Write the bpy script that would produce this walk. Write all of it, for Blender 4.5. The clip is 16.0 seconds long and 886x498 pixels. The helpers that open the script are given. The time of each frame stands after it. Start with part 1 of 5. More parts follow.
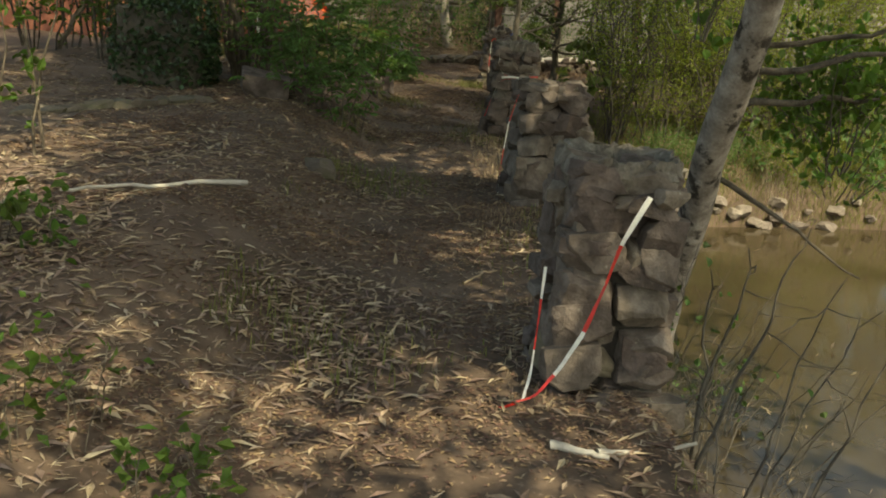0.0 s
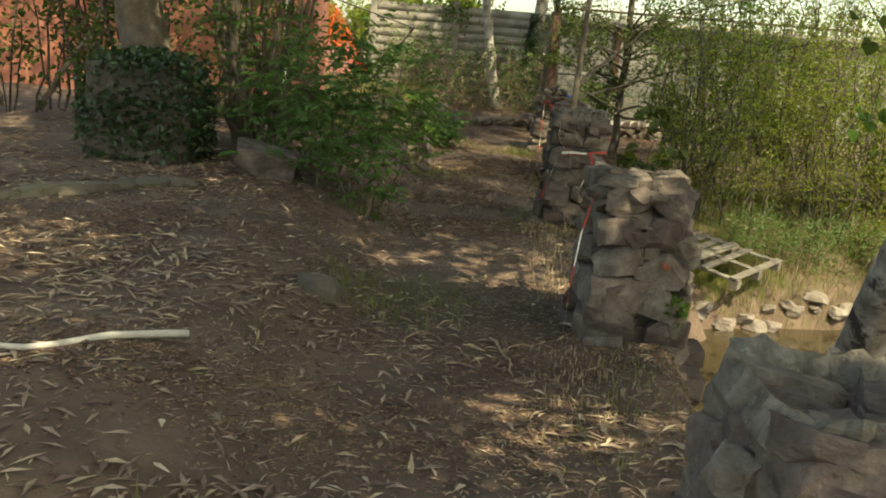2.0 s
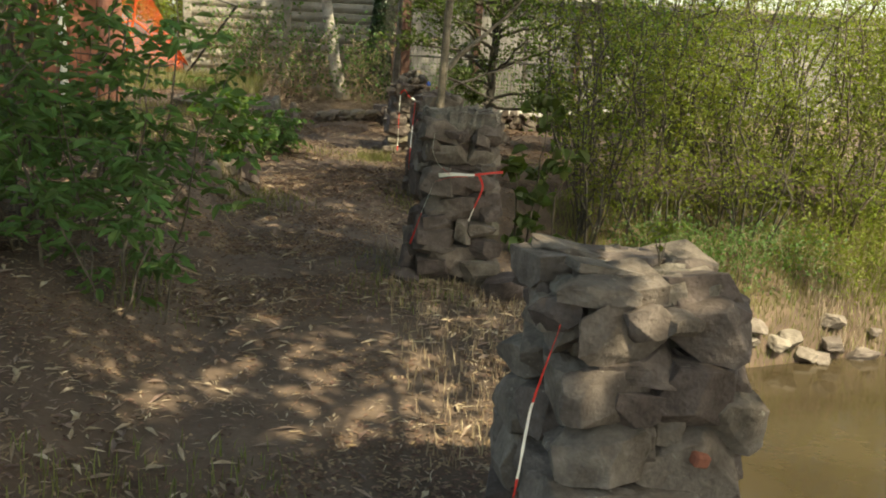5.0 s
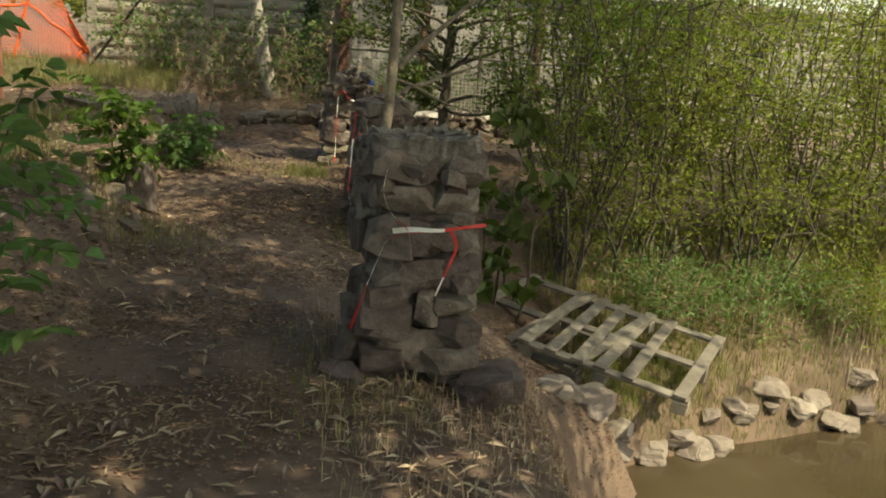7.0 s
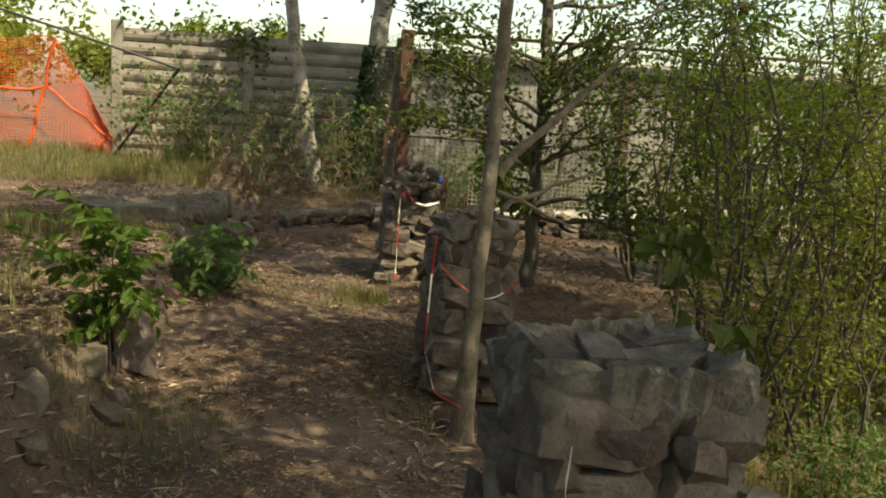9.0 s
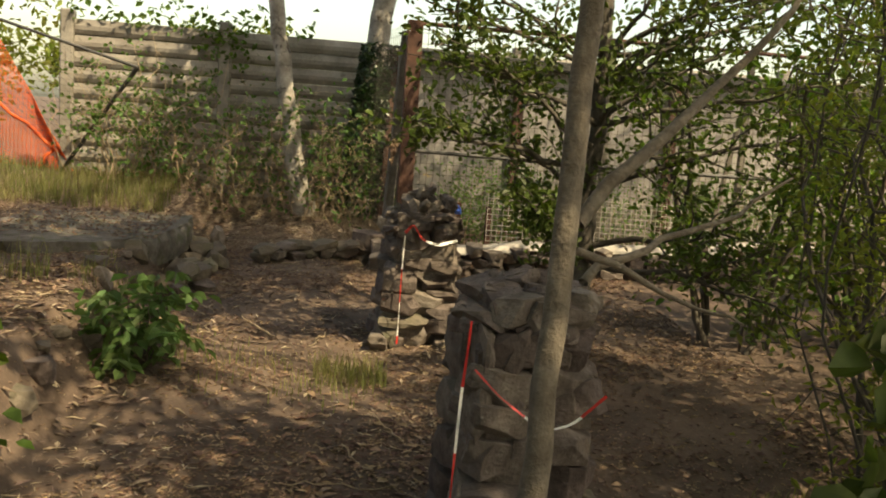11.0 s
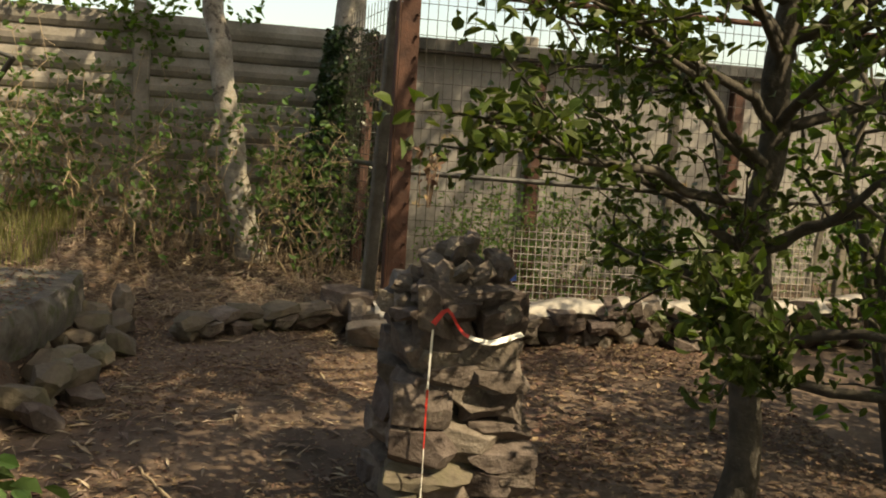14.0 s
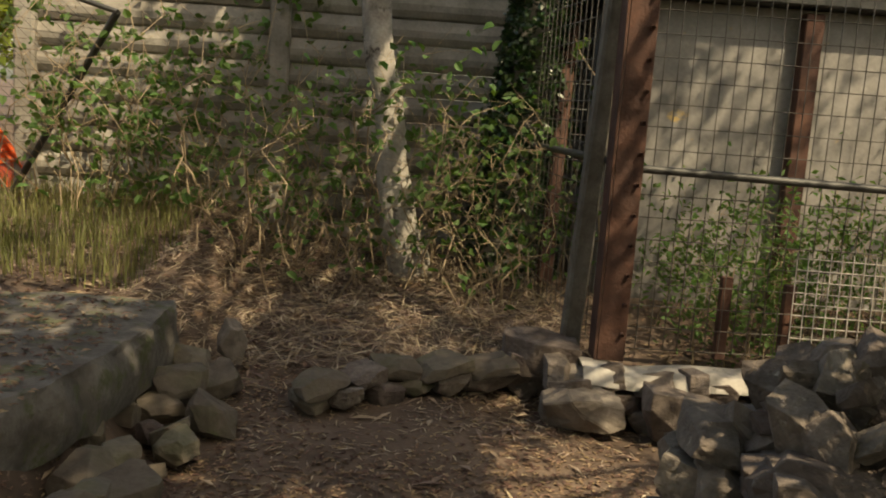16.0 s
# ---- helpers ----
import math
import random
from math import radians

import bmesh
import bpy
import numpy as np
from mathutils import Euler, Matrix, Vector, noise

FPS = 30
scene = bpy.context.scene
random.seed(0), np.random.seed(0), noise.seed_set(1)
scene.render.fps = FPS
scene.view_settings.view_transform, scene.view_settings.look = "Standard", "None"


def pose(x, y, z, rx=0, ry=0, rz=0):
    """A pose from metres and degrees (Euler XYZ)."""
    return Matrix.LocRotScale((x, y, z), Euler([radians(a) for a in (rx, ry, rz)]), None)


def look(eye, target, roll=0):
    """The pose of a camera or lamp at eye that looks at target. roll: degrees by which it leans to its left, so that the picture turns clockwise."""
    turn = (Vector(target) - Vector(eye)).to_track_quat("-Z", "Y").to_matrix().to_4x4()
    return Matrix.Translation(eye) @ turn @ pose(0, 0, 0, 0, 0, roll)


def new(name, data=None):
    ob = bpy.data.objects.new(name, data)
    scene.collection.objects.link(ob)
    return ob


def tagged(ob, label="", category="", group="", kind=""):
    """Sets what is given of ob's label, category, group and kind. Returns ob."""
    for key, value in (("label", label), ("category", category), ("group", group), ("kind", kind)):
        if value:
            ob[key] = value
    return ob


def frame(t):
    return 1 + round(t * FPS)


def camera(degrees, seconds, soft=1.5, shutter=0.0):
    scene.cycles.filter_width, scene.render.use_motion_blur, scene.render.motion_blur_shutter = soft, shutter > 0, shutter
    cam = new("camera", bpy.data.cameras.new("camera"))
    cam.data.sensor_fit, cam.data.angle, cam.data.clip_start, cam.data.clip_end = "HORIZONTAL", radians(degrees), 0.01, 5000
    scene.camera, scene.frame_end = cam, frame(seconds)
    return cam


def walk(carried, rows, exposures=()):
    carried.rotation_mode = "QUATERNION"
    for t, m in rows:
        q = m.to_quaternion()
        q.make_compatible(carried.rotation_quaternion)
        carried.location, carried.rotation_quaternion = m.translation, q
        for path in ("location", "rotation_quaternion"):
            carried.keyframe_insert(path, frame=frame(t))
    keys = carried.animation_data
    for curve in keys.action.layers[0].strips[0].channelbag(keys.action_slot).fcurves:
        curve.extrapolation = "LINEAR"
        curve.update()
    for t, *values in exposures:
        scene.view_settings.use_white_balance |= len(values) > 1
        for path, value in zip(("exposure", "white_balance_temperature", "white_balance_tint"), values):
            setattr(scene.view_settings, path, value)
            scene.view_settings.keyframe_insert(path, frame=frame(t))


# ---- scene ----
cam = camera(52.0, 16.0, 1.9)
PATH = [
    (0, (-0.113, -0.187, 1.546), (-0.049, 1.74, 1.011), 4.3),
    (0.5, (-0.053, 0.324, 1.487), (-0.022, 2.27, 1.026), 4.3),
    (1, (0.041, 0.807, 1.515), (-0.005, 2.768, 1.127), 3.7),
    (1.5, (-0.049, 1.333, 1.518), (-0.109, 3.288, 1.102), 4.5),
    (2, (-0.103, 1.799, 1.555), (-0.141, 3.752, 1.125), 4.7),
    (2.5, (-0.143, 2.272, 1.551), (-0.167, 4.223, 1.108), 5.3),
    (3, (-0.15, 2.72, 1.548), (-0.113, 4.661, 1.069), 6.2),
    (3.5, (-0.131, 3.169, 1.557), (-0.025, 5.112, 1.094), 5.8),
    (4, (-0.091, 3.66, 1.522), (0.081, 5.602, 1.075), 4.0),
    (4.5, (-0.048, 4.078, 1.528), (0.176, 6.015, 1.08), 3.2),
    (6.8, (0.155, 6.029, 1.541), (0.565, 7.935, 1.094), 4.2),
    (7, (0.165, 6.241, 1.535), (0.571, 8.145, 1.079), 4.0),
    (7.5, (0.194, 6.751, 1.578), (0.572, 8.665, 1.136), 3.7),
    (8, (0.214, 7.279, 1.596), (0.601, 9.194, 1.168), 4.3),
    (8.5, (0.188, 7.739, 1.588), (0.552, 9.668, 1.208), 4.0),
    (9, (0.172, 8.329, 1.601), (0.483, 10.281, 1.298), 3.5),
    (9.2, (0.186, 8.521, 1.581), (0.467, 10.476, 1.266), 3.2),
    (11.3, (0.371, 10.568, 1.532), (0.696, 12.524, 1.274), 4.5),
    (11.5, (0.383, 10.74, 1.52), (0.731, 12.694, 1.274), 4.4),
    (12, (0.369, 11.198, 1.497), (0.759, 13.15, 1.308), 3.9),
    (12.5, (0.339, 11.563, 1.49), (0.752, 13.508, 1.276), 3.9),
    (13, (0.306, 11.971, 1.505), (0.755, 13.907, 1.283), 3.6),
    (13.5, (0.326, 12.39, 1.469), (0.788, 14.324, 1.253), 3.3),
    (14, (0.36, 12.871, 1.474), (0.776, 14.814, 1.247), 3.8),
    (14.5, (0.37, 13.35, 1.498), (0.737, 15.299, 1.241), 3.9),
    (15, (0.402, 13.863, 1.46), (0.653, 15.829, 1.186), 4.5),
    (15.5, (0.464, 14.278, 1.522), (0.598, 16.257, 1.266), 4.5),
    (16, (0.391, 14.733, 1.482), (0.456, 16.708, 1.178), 4.0),
]
walk(cam, [(t, look(eye, target, roll)) for t, eye, target, roll in PATH], [(0, 0.94, 8800, -4), (2.5, 1.5, 8900, -4), (4.5, 1.52, 8500, -2), (8, 1.14, 8600, -2), (12, 1.08, 10000, 6), (16, 0.8, 9300, 6)])
# ---- world, sun ----
SUN_FROM = Vector((0.46, -0.58, 0.95)).normalized()
world = bpy.data.worlds.new("sky")
scene.world = world
world.use_nodes = True
wn = world.node_tree.nodes
sky = wn.new("ShaderNodeTexSky")
sky.sky_type = "NISHITA"
sky.sun_disc = False
sky.sun_elevation = math.asin(SUN_FROM.z)
sky.sun_rotation = math.atan2(SUN_FROM.x, SUN_FROM.y)
sky.air_density, sky.dust_density = 1.0, 2.5
world.node_tree.links.new(sky.outputs[0], wn["Background"].inputs[0])
wn["Background"].inputs[1].default_value = 0.15
sun = new("sun", bpy.data.lights.new("sun", "SUN"))
sun.data.energy, sun.data.angle, sun.data.color = 3.5, radians(0.55), (1.0, 0.93, 0.82)
sun.matrix_world = look(SUN_FROM * 30, (0, 0, 0))

rng = np.random.default_rng(7)


# ---- materials ----
def material(name, colors, scale=6.0, rough=0.85, bump=0.3, fine=60.0, translucent=0.0, vary=0.0, island=False, metal=0.0,
             spots=None, coat=0.0, detail=6.0, spec=0.5):
    """Noise-mixed colours at two scales, with relief. vary: spread of brightness from piece to piece."""
    m = bpy.data.materials.new(name)
    m.use_nodes = True
    nt = m.node_tree
    n, link = nt.nodes, nt.links.new
    p = n["Principled BSDF"]
    geo = n.new("ShaderNodeNewGeometry")
    info = n.new("ShaderNodeObjectInfo")
    shift = n.new("ShaderNodeVectorMath")
    shift.operation = "MULTIPLY_ADD"
    link(info.outputs["Random"], shift.inputs[0])
    shift.inputs[1].default_value = (31, 17, 23)
    link(geo.outputs["Position"], shift.inputs[2])
    big = n.new("ShaderNodeTexNoise")
    big.inputs["Scale"].default_value, big.inputs["Detail"].default_value = scale, detail
    big.inputs["Roughness"].default_value = 0.65
    link(shift.outputs[0], big.inputs["Vector"])
    ramp = n.new("ShaderNodeValToRGB")
    els = ramp.color_ramp.elements
    lo, hi = 0.3, 0.7
    while len(els) < len(colors):
        els.new(0.5)
    for i, c in enumerate(colors):
        els[i].position = lo + (hi - lo) * i / max(1, len(colors) - 1)
        els[i].color = (*c, 1)
    link(big.outputs["Fac"], ramp.inputs[0])
    col = ramp.outputs[0]
    small = n.new("ShaderNodeTexNoise")
    small.inputs["Scale"].default_value, small.inputs["Detail"].default_value = fine, 5.0
    link(shift.outputs[0], small.inputs["Vector"])
    if spots:
        thr = n.new("ShaderNodeValToRGB")
        spot_noise = n.new("ShaderNodeTexNoise")
        spot_noise.inputs["Scale"].default_value, spot_noise.inputs["Detail"].default_value = spots[1], 8
        spot_noise.inputs["Roughness"].default_value = 0.7
        link(shift.outputs[0], spot_noise.inputs["Vector"])
        thr.color_ramp.elements[0].position, thr.color_ramp.elements[1].position = spots[2], spots[2] + 0.08
        link(spot_noise.outputs["Fac"], thr.inputs[0])
        mx = n.new("ShaderNodeMix")
        mx.data_type = "RGBA"
        link(thr.outputs[0], mx.inputs[0])
        link(col, mx.inputs[6])
        mx.inputs[7].default_value = (*spots[0], 1)
        col = mx.outputs[2]
    hsv = n.new("ShaderNodeHueSaturation")
    rnd = geo.outputs["Random Per Island"] if island else info.outputs["Random"]
    val = n.new("ShaderNodeMath")
    val.operation = "MULTIPLY_ADD"
    link(rnd, val.inputs[0])
    val.inputs[1].default_value, val.inputs[2].default_value = 2 * vary, 1 - vary
    grain = n.new("ShaderNodeMath")
    grain.operation = "MULTIPLY_ADD"
    link(small.outputs["Fac"], grain.inputs[0])
    grain.inputs[1].default_value, grain.inputs[2].default_value = 0.5, 0.75
    mul = n.new("ShaderNodeMath")
    mul.operation = "MULTIPLY"
    link(val.outputs[0], mul.inputs[0])
    link(grain.outputs[0], mul.inputs[1])
    link(mul.outputs[0], hsv.inputs["Value"])
    if vary:
        hue = n.new("ShaderNodeMath")
        hue.operation = "MULTIPLY_ADD"
        link(rnd, hue.inputs[0])
        hue.inputs[1].default_value, hue.inputs[2].default_value = 0.06 * min(1, vary * 2), 0.5 - 0.03 * min(1, vary * 2)
        link(hue.outputs[0], hsv.inputs["Hue"])
    link(col, hsv.inputs["Color"])
    link(hsv.outputs[0], p.inputs["Base Color"])
    p.inputs["Roughness"].default_value, p.inputs["Metallic"].default_value = rough, metal
    p.inputs["Coat Weight"].default_value = coat
    p.inputs["Specular IOR Level"].default_value = spec
    if bump:
        b1 = n.new("ShaderNodeBump")
        b1.inputs["Strength"].default_value, b1.inputs["Distance"].default_value = bump, 0.02
        link(big.outputs["Fac"], b1.inputs["Height"])
        b2 = n.new("ShaderNodeBump")
        b2.inputs["Strength"].default_value, b2.inputs["Distance"].default_value = bump, 0.006
        link(small.outputs["Fac"], b2.inputs["Height"])
        link(b1.outputs[0], b2.inputs["Normal"])
        link(b2.outputs[0], p.inputs["Normal"])
    if translucent:
        tr = n.new("ShaderNodeBsdfTranslucent")
        warm = n.new("ShaderNodeMix")
        warm.data_type, warm.blend_type = "RGBA", "MULTIPLY"
        warm.inputs[0].default_value = 1.0
        link(hsv.outputs[0], warm.inputs[6])
        warm.inputs[7].default_value = (1.5, 1.6, 0.7, 1)
        link(warm.outputs[2], tr.inputs["Color"])
        mixs = n.new("ShaderNodeMixShader")
        mixs.inputs[0].default_value = translucent
        link(p.outputs[0], mixs.inputs[1])
        link(tr.outputs[0], mixs.inputs[2])
        link(mixs.outputs[0], n["Material Output"].inputs["Surface"])
    return m


M_SOIL = material("soil", [(0.05, 0.033, 0.023), (0.096, 0.064, 0.045), (0.15, 0.104, 0.074)], 2.2, 0.95, 0.6, 45,
                  spots=((0.185, 0.132, 0.096), 26.0, 0.58))
M_STONE = material("stone", [(0.064, 0.05, 0.042), (0.122, 0.097, 0.083), (0.2, 0.164, 0.143)], 9.0, 0.92, 0.8, 85, vary=0.3,
                   spots=((0.26, 0.235, 0.2), 22.0, 0.63), spec=0.3)
M_MOSSY = material("mossy_stone", [(0.075, 0.06, 0.046), (0.12, 0.098, 0.074), (0.09, 0.083, 0.046)], 6.0, 0.92, 0.5, 50, vary=0.2,
                   spots=((0.075, 0.08, 0.034), 9.0, 0.6))
M_PALE_STONE = material("pale_stone", [(0.105, 0.084, 0.068), (0.165, 0.136, 0.113), (0.235, 0.2, 0.17)], 5.0, 0.85, 0.5, 55, vary=0.2)
# near-black, so the shade between pillar stones is in its colour
M_CORE = material("joint_shade_fill", [(0.03, 0.026, 0.022), (0.06, 0.05, 0.042)], 14.0, 0.95, 0.6, 60)
M_CEMENT = material("lichened_cement", [(0.075, 0.064, 0.052), (0.145, 0.127, 0.107), (0.22, 0.198, 0.17)], 14.0, 0.95, 1.0, 70, spots=((0.27, 0.25, 0.215), 30.0, 0.6), spec=0.3)
M_MORTAR = material("lime_cap", [(0.3, 0.275, 0.24), (0.46, 0.43, 0.38)], 6.0, 0.9, 0.5, 40, spots=((0.25, 0.24, 0.2), 12.0, 0.6))
M_CONCRETE = material("weathered_concrete", [(0.15, 0.135, 0.112), (0.23, 0.21, 0.18), (0.31, 0.287, 0.25)], 2.5, 0.9, 0.35, 50, vary=0.12,
                      spots=((0.15, 0.14, 0.11), 7.0, 0.58))
M_SLAB = material("old_slab", [(0.055, 0.046, 0.037), (0.098, 0.086, 0.072), (0.165, 0.15, 0.132)], 7.0, 0.93, 1.0, 34, spots=((0.07, 0.075, 0.036), 9.0, 0.52))
M_PLASTER = material("stained_plaster", [(0.16, 0.15, 0.135), (0.235, 0.222, 0.203), (0.3, 0.282, 0.257)], 1.6, 0.9, 0.3, 40,
                     spots=((0.45, 0.3, 0.1), 3.0, 0.64))
M_TERRACOTTA = material("terracotta_render", [(0.19, 0.065, 0.04), (0.26, 0.095, 0.058), (0.32, 0.135, 0.085)], 1.6, 0.9, 0.3, 40,
                        spots=((0.2, 0.07, 0.04), 5.0, 0.62))
M_BARK = material("grey_brown_bark", [(0.05, 0.038, 0.027), (0.105, 0.083, 0.06), (0.18, 0.148, 0.108)], 9.0, 0.92, 0.8, 60)
M_DARKBARK = material("dark_bark", [(0.035, 0.03, 0.024), (0.07, 0.06, 0.048), (0.11, 0.095, 0.075)], 10.0, 0.92, 0.8, 60)
M_PALEBARK = material("smooth_pale_bark", [(0.085, 0.068, 0.047), (0.15, 0.122, 0.09), (0.225, 0.187, 0.14)], 9.0, 0.92, 1.0, 60,
                      spots=((0.1, 0.08, 0.06), 14.0, 0.62))
M_BIRCH = material("birch_bark", [(0.12, 0.1, 0.085), (0.25, 0.22, 0.195), (0.42, 0.385, 0.35)], 8.0, 0.9, 1.0, 50,
                   spots=((0.045, 0.038, 0.032), 5.5, 0.52), spec=0.25)
M_WHITEBIRCH = material("white_birch_bark", [(0.15, 0.132, 0.11), (0.29, 0.265, 0.23), (0.43, 0.4, 0.355)], 7.0, 0.9, 0.8, 50,
                        spots=((0.06, 0.05, 0.042), 8.0, 0.55), spec=0.25)
M_TWIG = material("dry_twig", [(0.16, 0.11, 0.07), (0.27, 0.2, 0.13), (0.36, 0.28, 0.19)], 12.0, 0.9, 0.3, 60, vary=0.3, island=True)
M_PALETWIG = material("bleached_stick", [(0.34, 0.31, 0.27), (0.48, 0.45, 0.4)], 12.0, 0.85, 0.4, 60)
M_LITTER = material("dry_leaves", [(0.13, 0.085, 0.06), (0.25, 0.18, 0.13), (0.4, 0.32, 0.25)], 8.0, 0.8, 0.15, 60, vary=0.5, island=True)
M_STRAW = material("pale_straw", [(0.17, 0.12, 0.083), (0.28, 0.212, 0.155), (0.4, 0.33, 0.255)], 8.0, 0.85, 0.0, 60, vary=0.45, island=True)
M_CRUMB = material("leaf_crumbs", [(0.085, 0.05, 0.033), (0.165, 0.1, 0.066), (0.28, 0.19, 0.135)], 8.0, 0.9, 0.0, 60, vary=0.5, island=True)
M_LEAF = material("green_leaf", [(0.045, 0.082, 0.015), (0.068, 0.115, 0.023), (0.095, 0.148, 0.034)], 3.0, 0.6, 0.0, 40, 0.4, 0.35, True, spec=0.25)
M_LIGHTLEAF = material("light_leaf", [(0.105, 0.132, 0.026), (0.152, 0.178, 0.04), (0.21, 0.225, 0.056)], 3.0, 0.6, 0.0, 40, 0.5, 0.35, True, spec=0.25)
M_DARKLEAF = material("glossy_dark_leaf", [(0.042, 0.064, 0.015), (0.064, 0.092, 0.022), (0.095, 0.126, 0.032)], 3.0, 0.45, 0.0, 40, 0.32, 0.3, True, spec=0.3)
M_ELDER = material("elder_leaf", [(0.055, 0.1, 0.032), (0.085, 0.145, 0.05), (0.125, 0.19, 0.07)], 3.0, 0.6, 0.0, 40, 0.4, 0.35, True, spec=0.25)
M_IVY = material("ivy_leaf", [(0.012, 0.035, 0.01), (0.022, 0.05, 0.014), (0.05, 0.085, 0.03)], 4.0, 0.35, 0.0, 40, 0.12, 0.4, True)
M_GRASS = material("grass_blade", [(0.08, 0.095, 0.025), (0.14, 0.145, 0.05), (0.24, 0.21, 0.1)], 3.0, 0.7, 0.0, 40, 0.3, 0.35, True)
M_WOOD = material("weathered_wood", [(0.085, 0.073, 0.056), (0.135, 0.12, 0.096), (0.2, 0.18, 0.147)], 8.0, 0.9, 0.5, 60, vary=0.15)
M_RUST = material("rusty_steel", [(0.045, 0.022, 0.016), (0.085, 0.04, 0.028), (0.13, 0.06, 0.04)], 8.0, 0.8, 0.4, 60, metal=0.2)
M_STEEL = material("dark_steel", [(0.05, 0.05, 0.048), (0.09, 0.088, 0.082)], 10.0, 0.55, 0.2, 60, metal=0.6)
M_WIRE = material("galvanised_wire", [(0.07, 0.06, 0.052), (0.13, 0.115, 0.1)], 10.0, 0.55, 0.0, 60, metal=0.6)
M_NET = material("orange_net", [(0.62, 0.09, 0.02), (0.75, 0.14, 0.035)], 4.0, 0.6, 0.0, 40, 0.3)
M_WHITE = material("white_plastic", [(0.68, 0.67, 0.64), (0.8, 0.79, 0.76)], 9.0, 0.4, 0.1, 60, 0.15)
M_RED = material("red_plastic", [(0.5, 0.02, 0.02), (0.6, 0.035, 0.03)], 9.0, 0.4, 0.1, 60, 0.15)
M_BLUE = material("blue_plastic", [(0.03, 0.09, 0.5), (0.06, 0.16, 0.65)], 9.0, 0.4, 0.2, 60)
M_BRICK = material("fired_brick", [(0.2, 0.07, 0.045), (0.28, 0.1, 0.06)], 9.0, 0.9, 0.4, 60)


def water_material():
    m = bpy.data.materials.new("pond_water")
    m.use_nodes = True
    nt = m.node_tree
    p = nt.nodes["Principled BSDF"]
    noise_tex = nt.nodes.new("ShaderNodeTexNoise")
    noise_tex.inputs["Scale"].default_value, noise_tex.inputs["Detail"].default_value = 0.8, 5
    geo = nt.nodes.new("ShaderNodeNewGeometry")
    nt.links.new(geo.outputs["Position"], noise_tex.inputs["Vector"])
    ramp = nt.nodes.new("ShaderNodeValToRGB")
    ramp.color_ramp.elements[0].position, ramp.color_ramp.elements[1].position = 0.3, 0.7
    ramp.color_ramp.elements[0].color = (0.04, 0.03, 0.017, 1)
    ramp.color_ramp.elements[1].color = (0.066, 0.051, 0.031, 1)
    nt.links.new(noise_tex.outputs["Fac"], ramp.inputs[0])
    nt.links.new(ramp.outputs[0], p.inputs["Base Color"])
    p.inputs["Roughness"].default_value = 0.06
    p.inputs["IOR"].default_value = 1.33
    wave = nt.nodes.new("ShaderNodeTexNoise")
    wave.inputs["Scale"].default_value, wave.inputs["Detail"].default_value = 5.0, 3
    nt.links.new(geo.outputs["Position"], wave.inputs["Vector"])
    b = nt.nodes.new("ShaderNodeBump")
    b.inputs["Strength"].default_value, b.inputs["Distance"].default_value = 0.12, 0.02
    nt.links.new(wave.outputs["Fac"], b.inputs["Height"])
    nt.links.new(b.outputs[0], p.inputs["Normal"])
    return m


M_WATER = water_material()


# ---- geometry helpers ----
def mesh_of(name, verts, faces, mat, smooth=False):
    """A mesh from arrays of corners and of faces with equal corner counts, or a list of such face arrays."""
    verts = np.asarray(verts, dtype=np.float32)
    groups = faces if isinstance(faces, list) else [faces]
    groups = [np.asarray(g, dtype=np.int32) for g in groups if len(g)]
    me = bpy.data.meshes.new(name)
    me.vertices.add(len(verts))
    me.vertices.foreach_set("co", verts.ravel())
    loops = np.concatenate([g.ravel() for g in groups])
    counts = np.concatenate([np.full(len(g), g.shape[1]) for g in groups])
    me.loops.add(len(loops))
    me.loops.foreach_set("vertex_index", loops)
    me.polygons.add(len(counts))
    me.polygons.foreach_set("loop_start", np.concatenate(([0], np.cumsum(counts)[:-1])).astype(np.int32))
    me.polygons.foreach_set("loop_total", counts.astype(np.int32))
    me.polygons.foreach_set("use_smooth", np.full(len(counts), smooth))
    me.materials.append(mat)
    me.update(calc_edges=True)
    me.validate()
    return me


def part(name, me, parent=None, m=None, label=""):
    """One mesh object, under a thing or a part; the mesh may be shared."""
    ob = new(name, me)
    if parent:
        ob.parent = parent
    if m is not None:
        ob.matrix_basis = m
    if label:
        ob["label"] = label
    return ob


def thing(name, place, label, category, group="", kind=""):
    """An empty at the thing's base, to hold its parts."""
    ob = new(name)
    ob.empty_display_size = 0.1
    ob.location = place
    return tagged(ob, label, category, group, kind)


def bm_mesh(name, bm, mat, smooth=False):
    me = bpy.data.meshes.new(name)
    bm.to_mesh(me)
    bm.free()
    for p in me.polygons:
        p.use_smooth = smooth
    me.materials.append(mat)
    return me


def box_mesh(name, sx, sy, sz, mat, bevel=0.006, at=(0, 0, 0)):
    bm = bmesh.new()
    bmesh.ops.create_cube(bm, size=1.0, matrix=Matrix.Translation(at) @ Matrix.Diagonal((sx, sy, sz, 1)))
    if bevel:
        bmesh.ops.bevel(bm, geom=bm.edges[:], offset=bevel, segments=1, affect="EDGES")
    return bm_mesh(name, bm, mat)


def smoothstep(s):
    s = np.clip(s, 0, 1)
    return s * s * (3 - 2 * s)


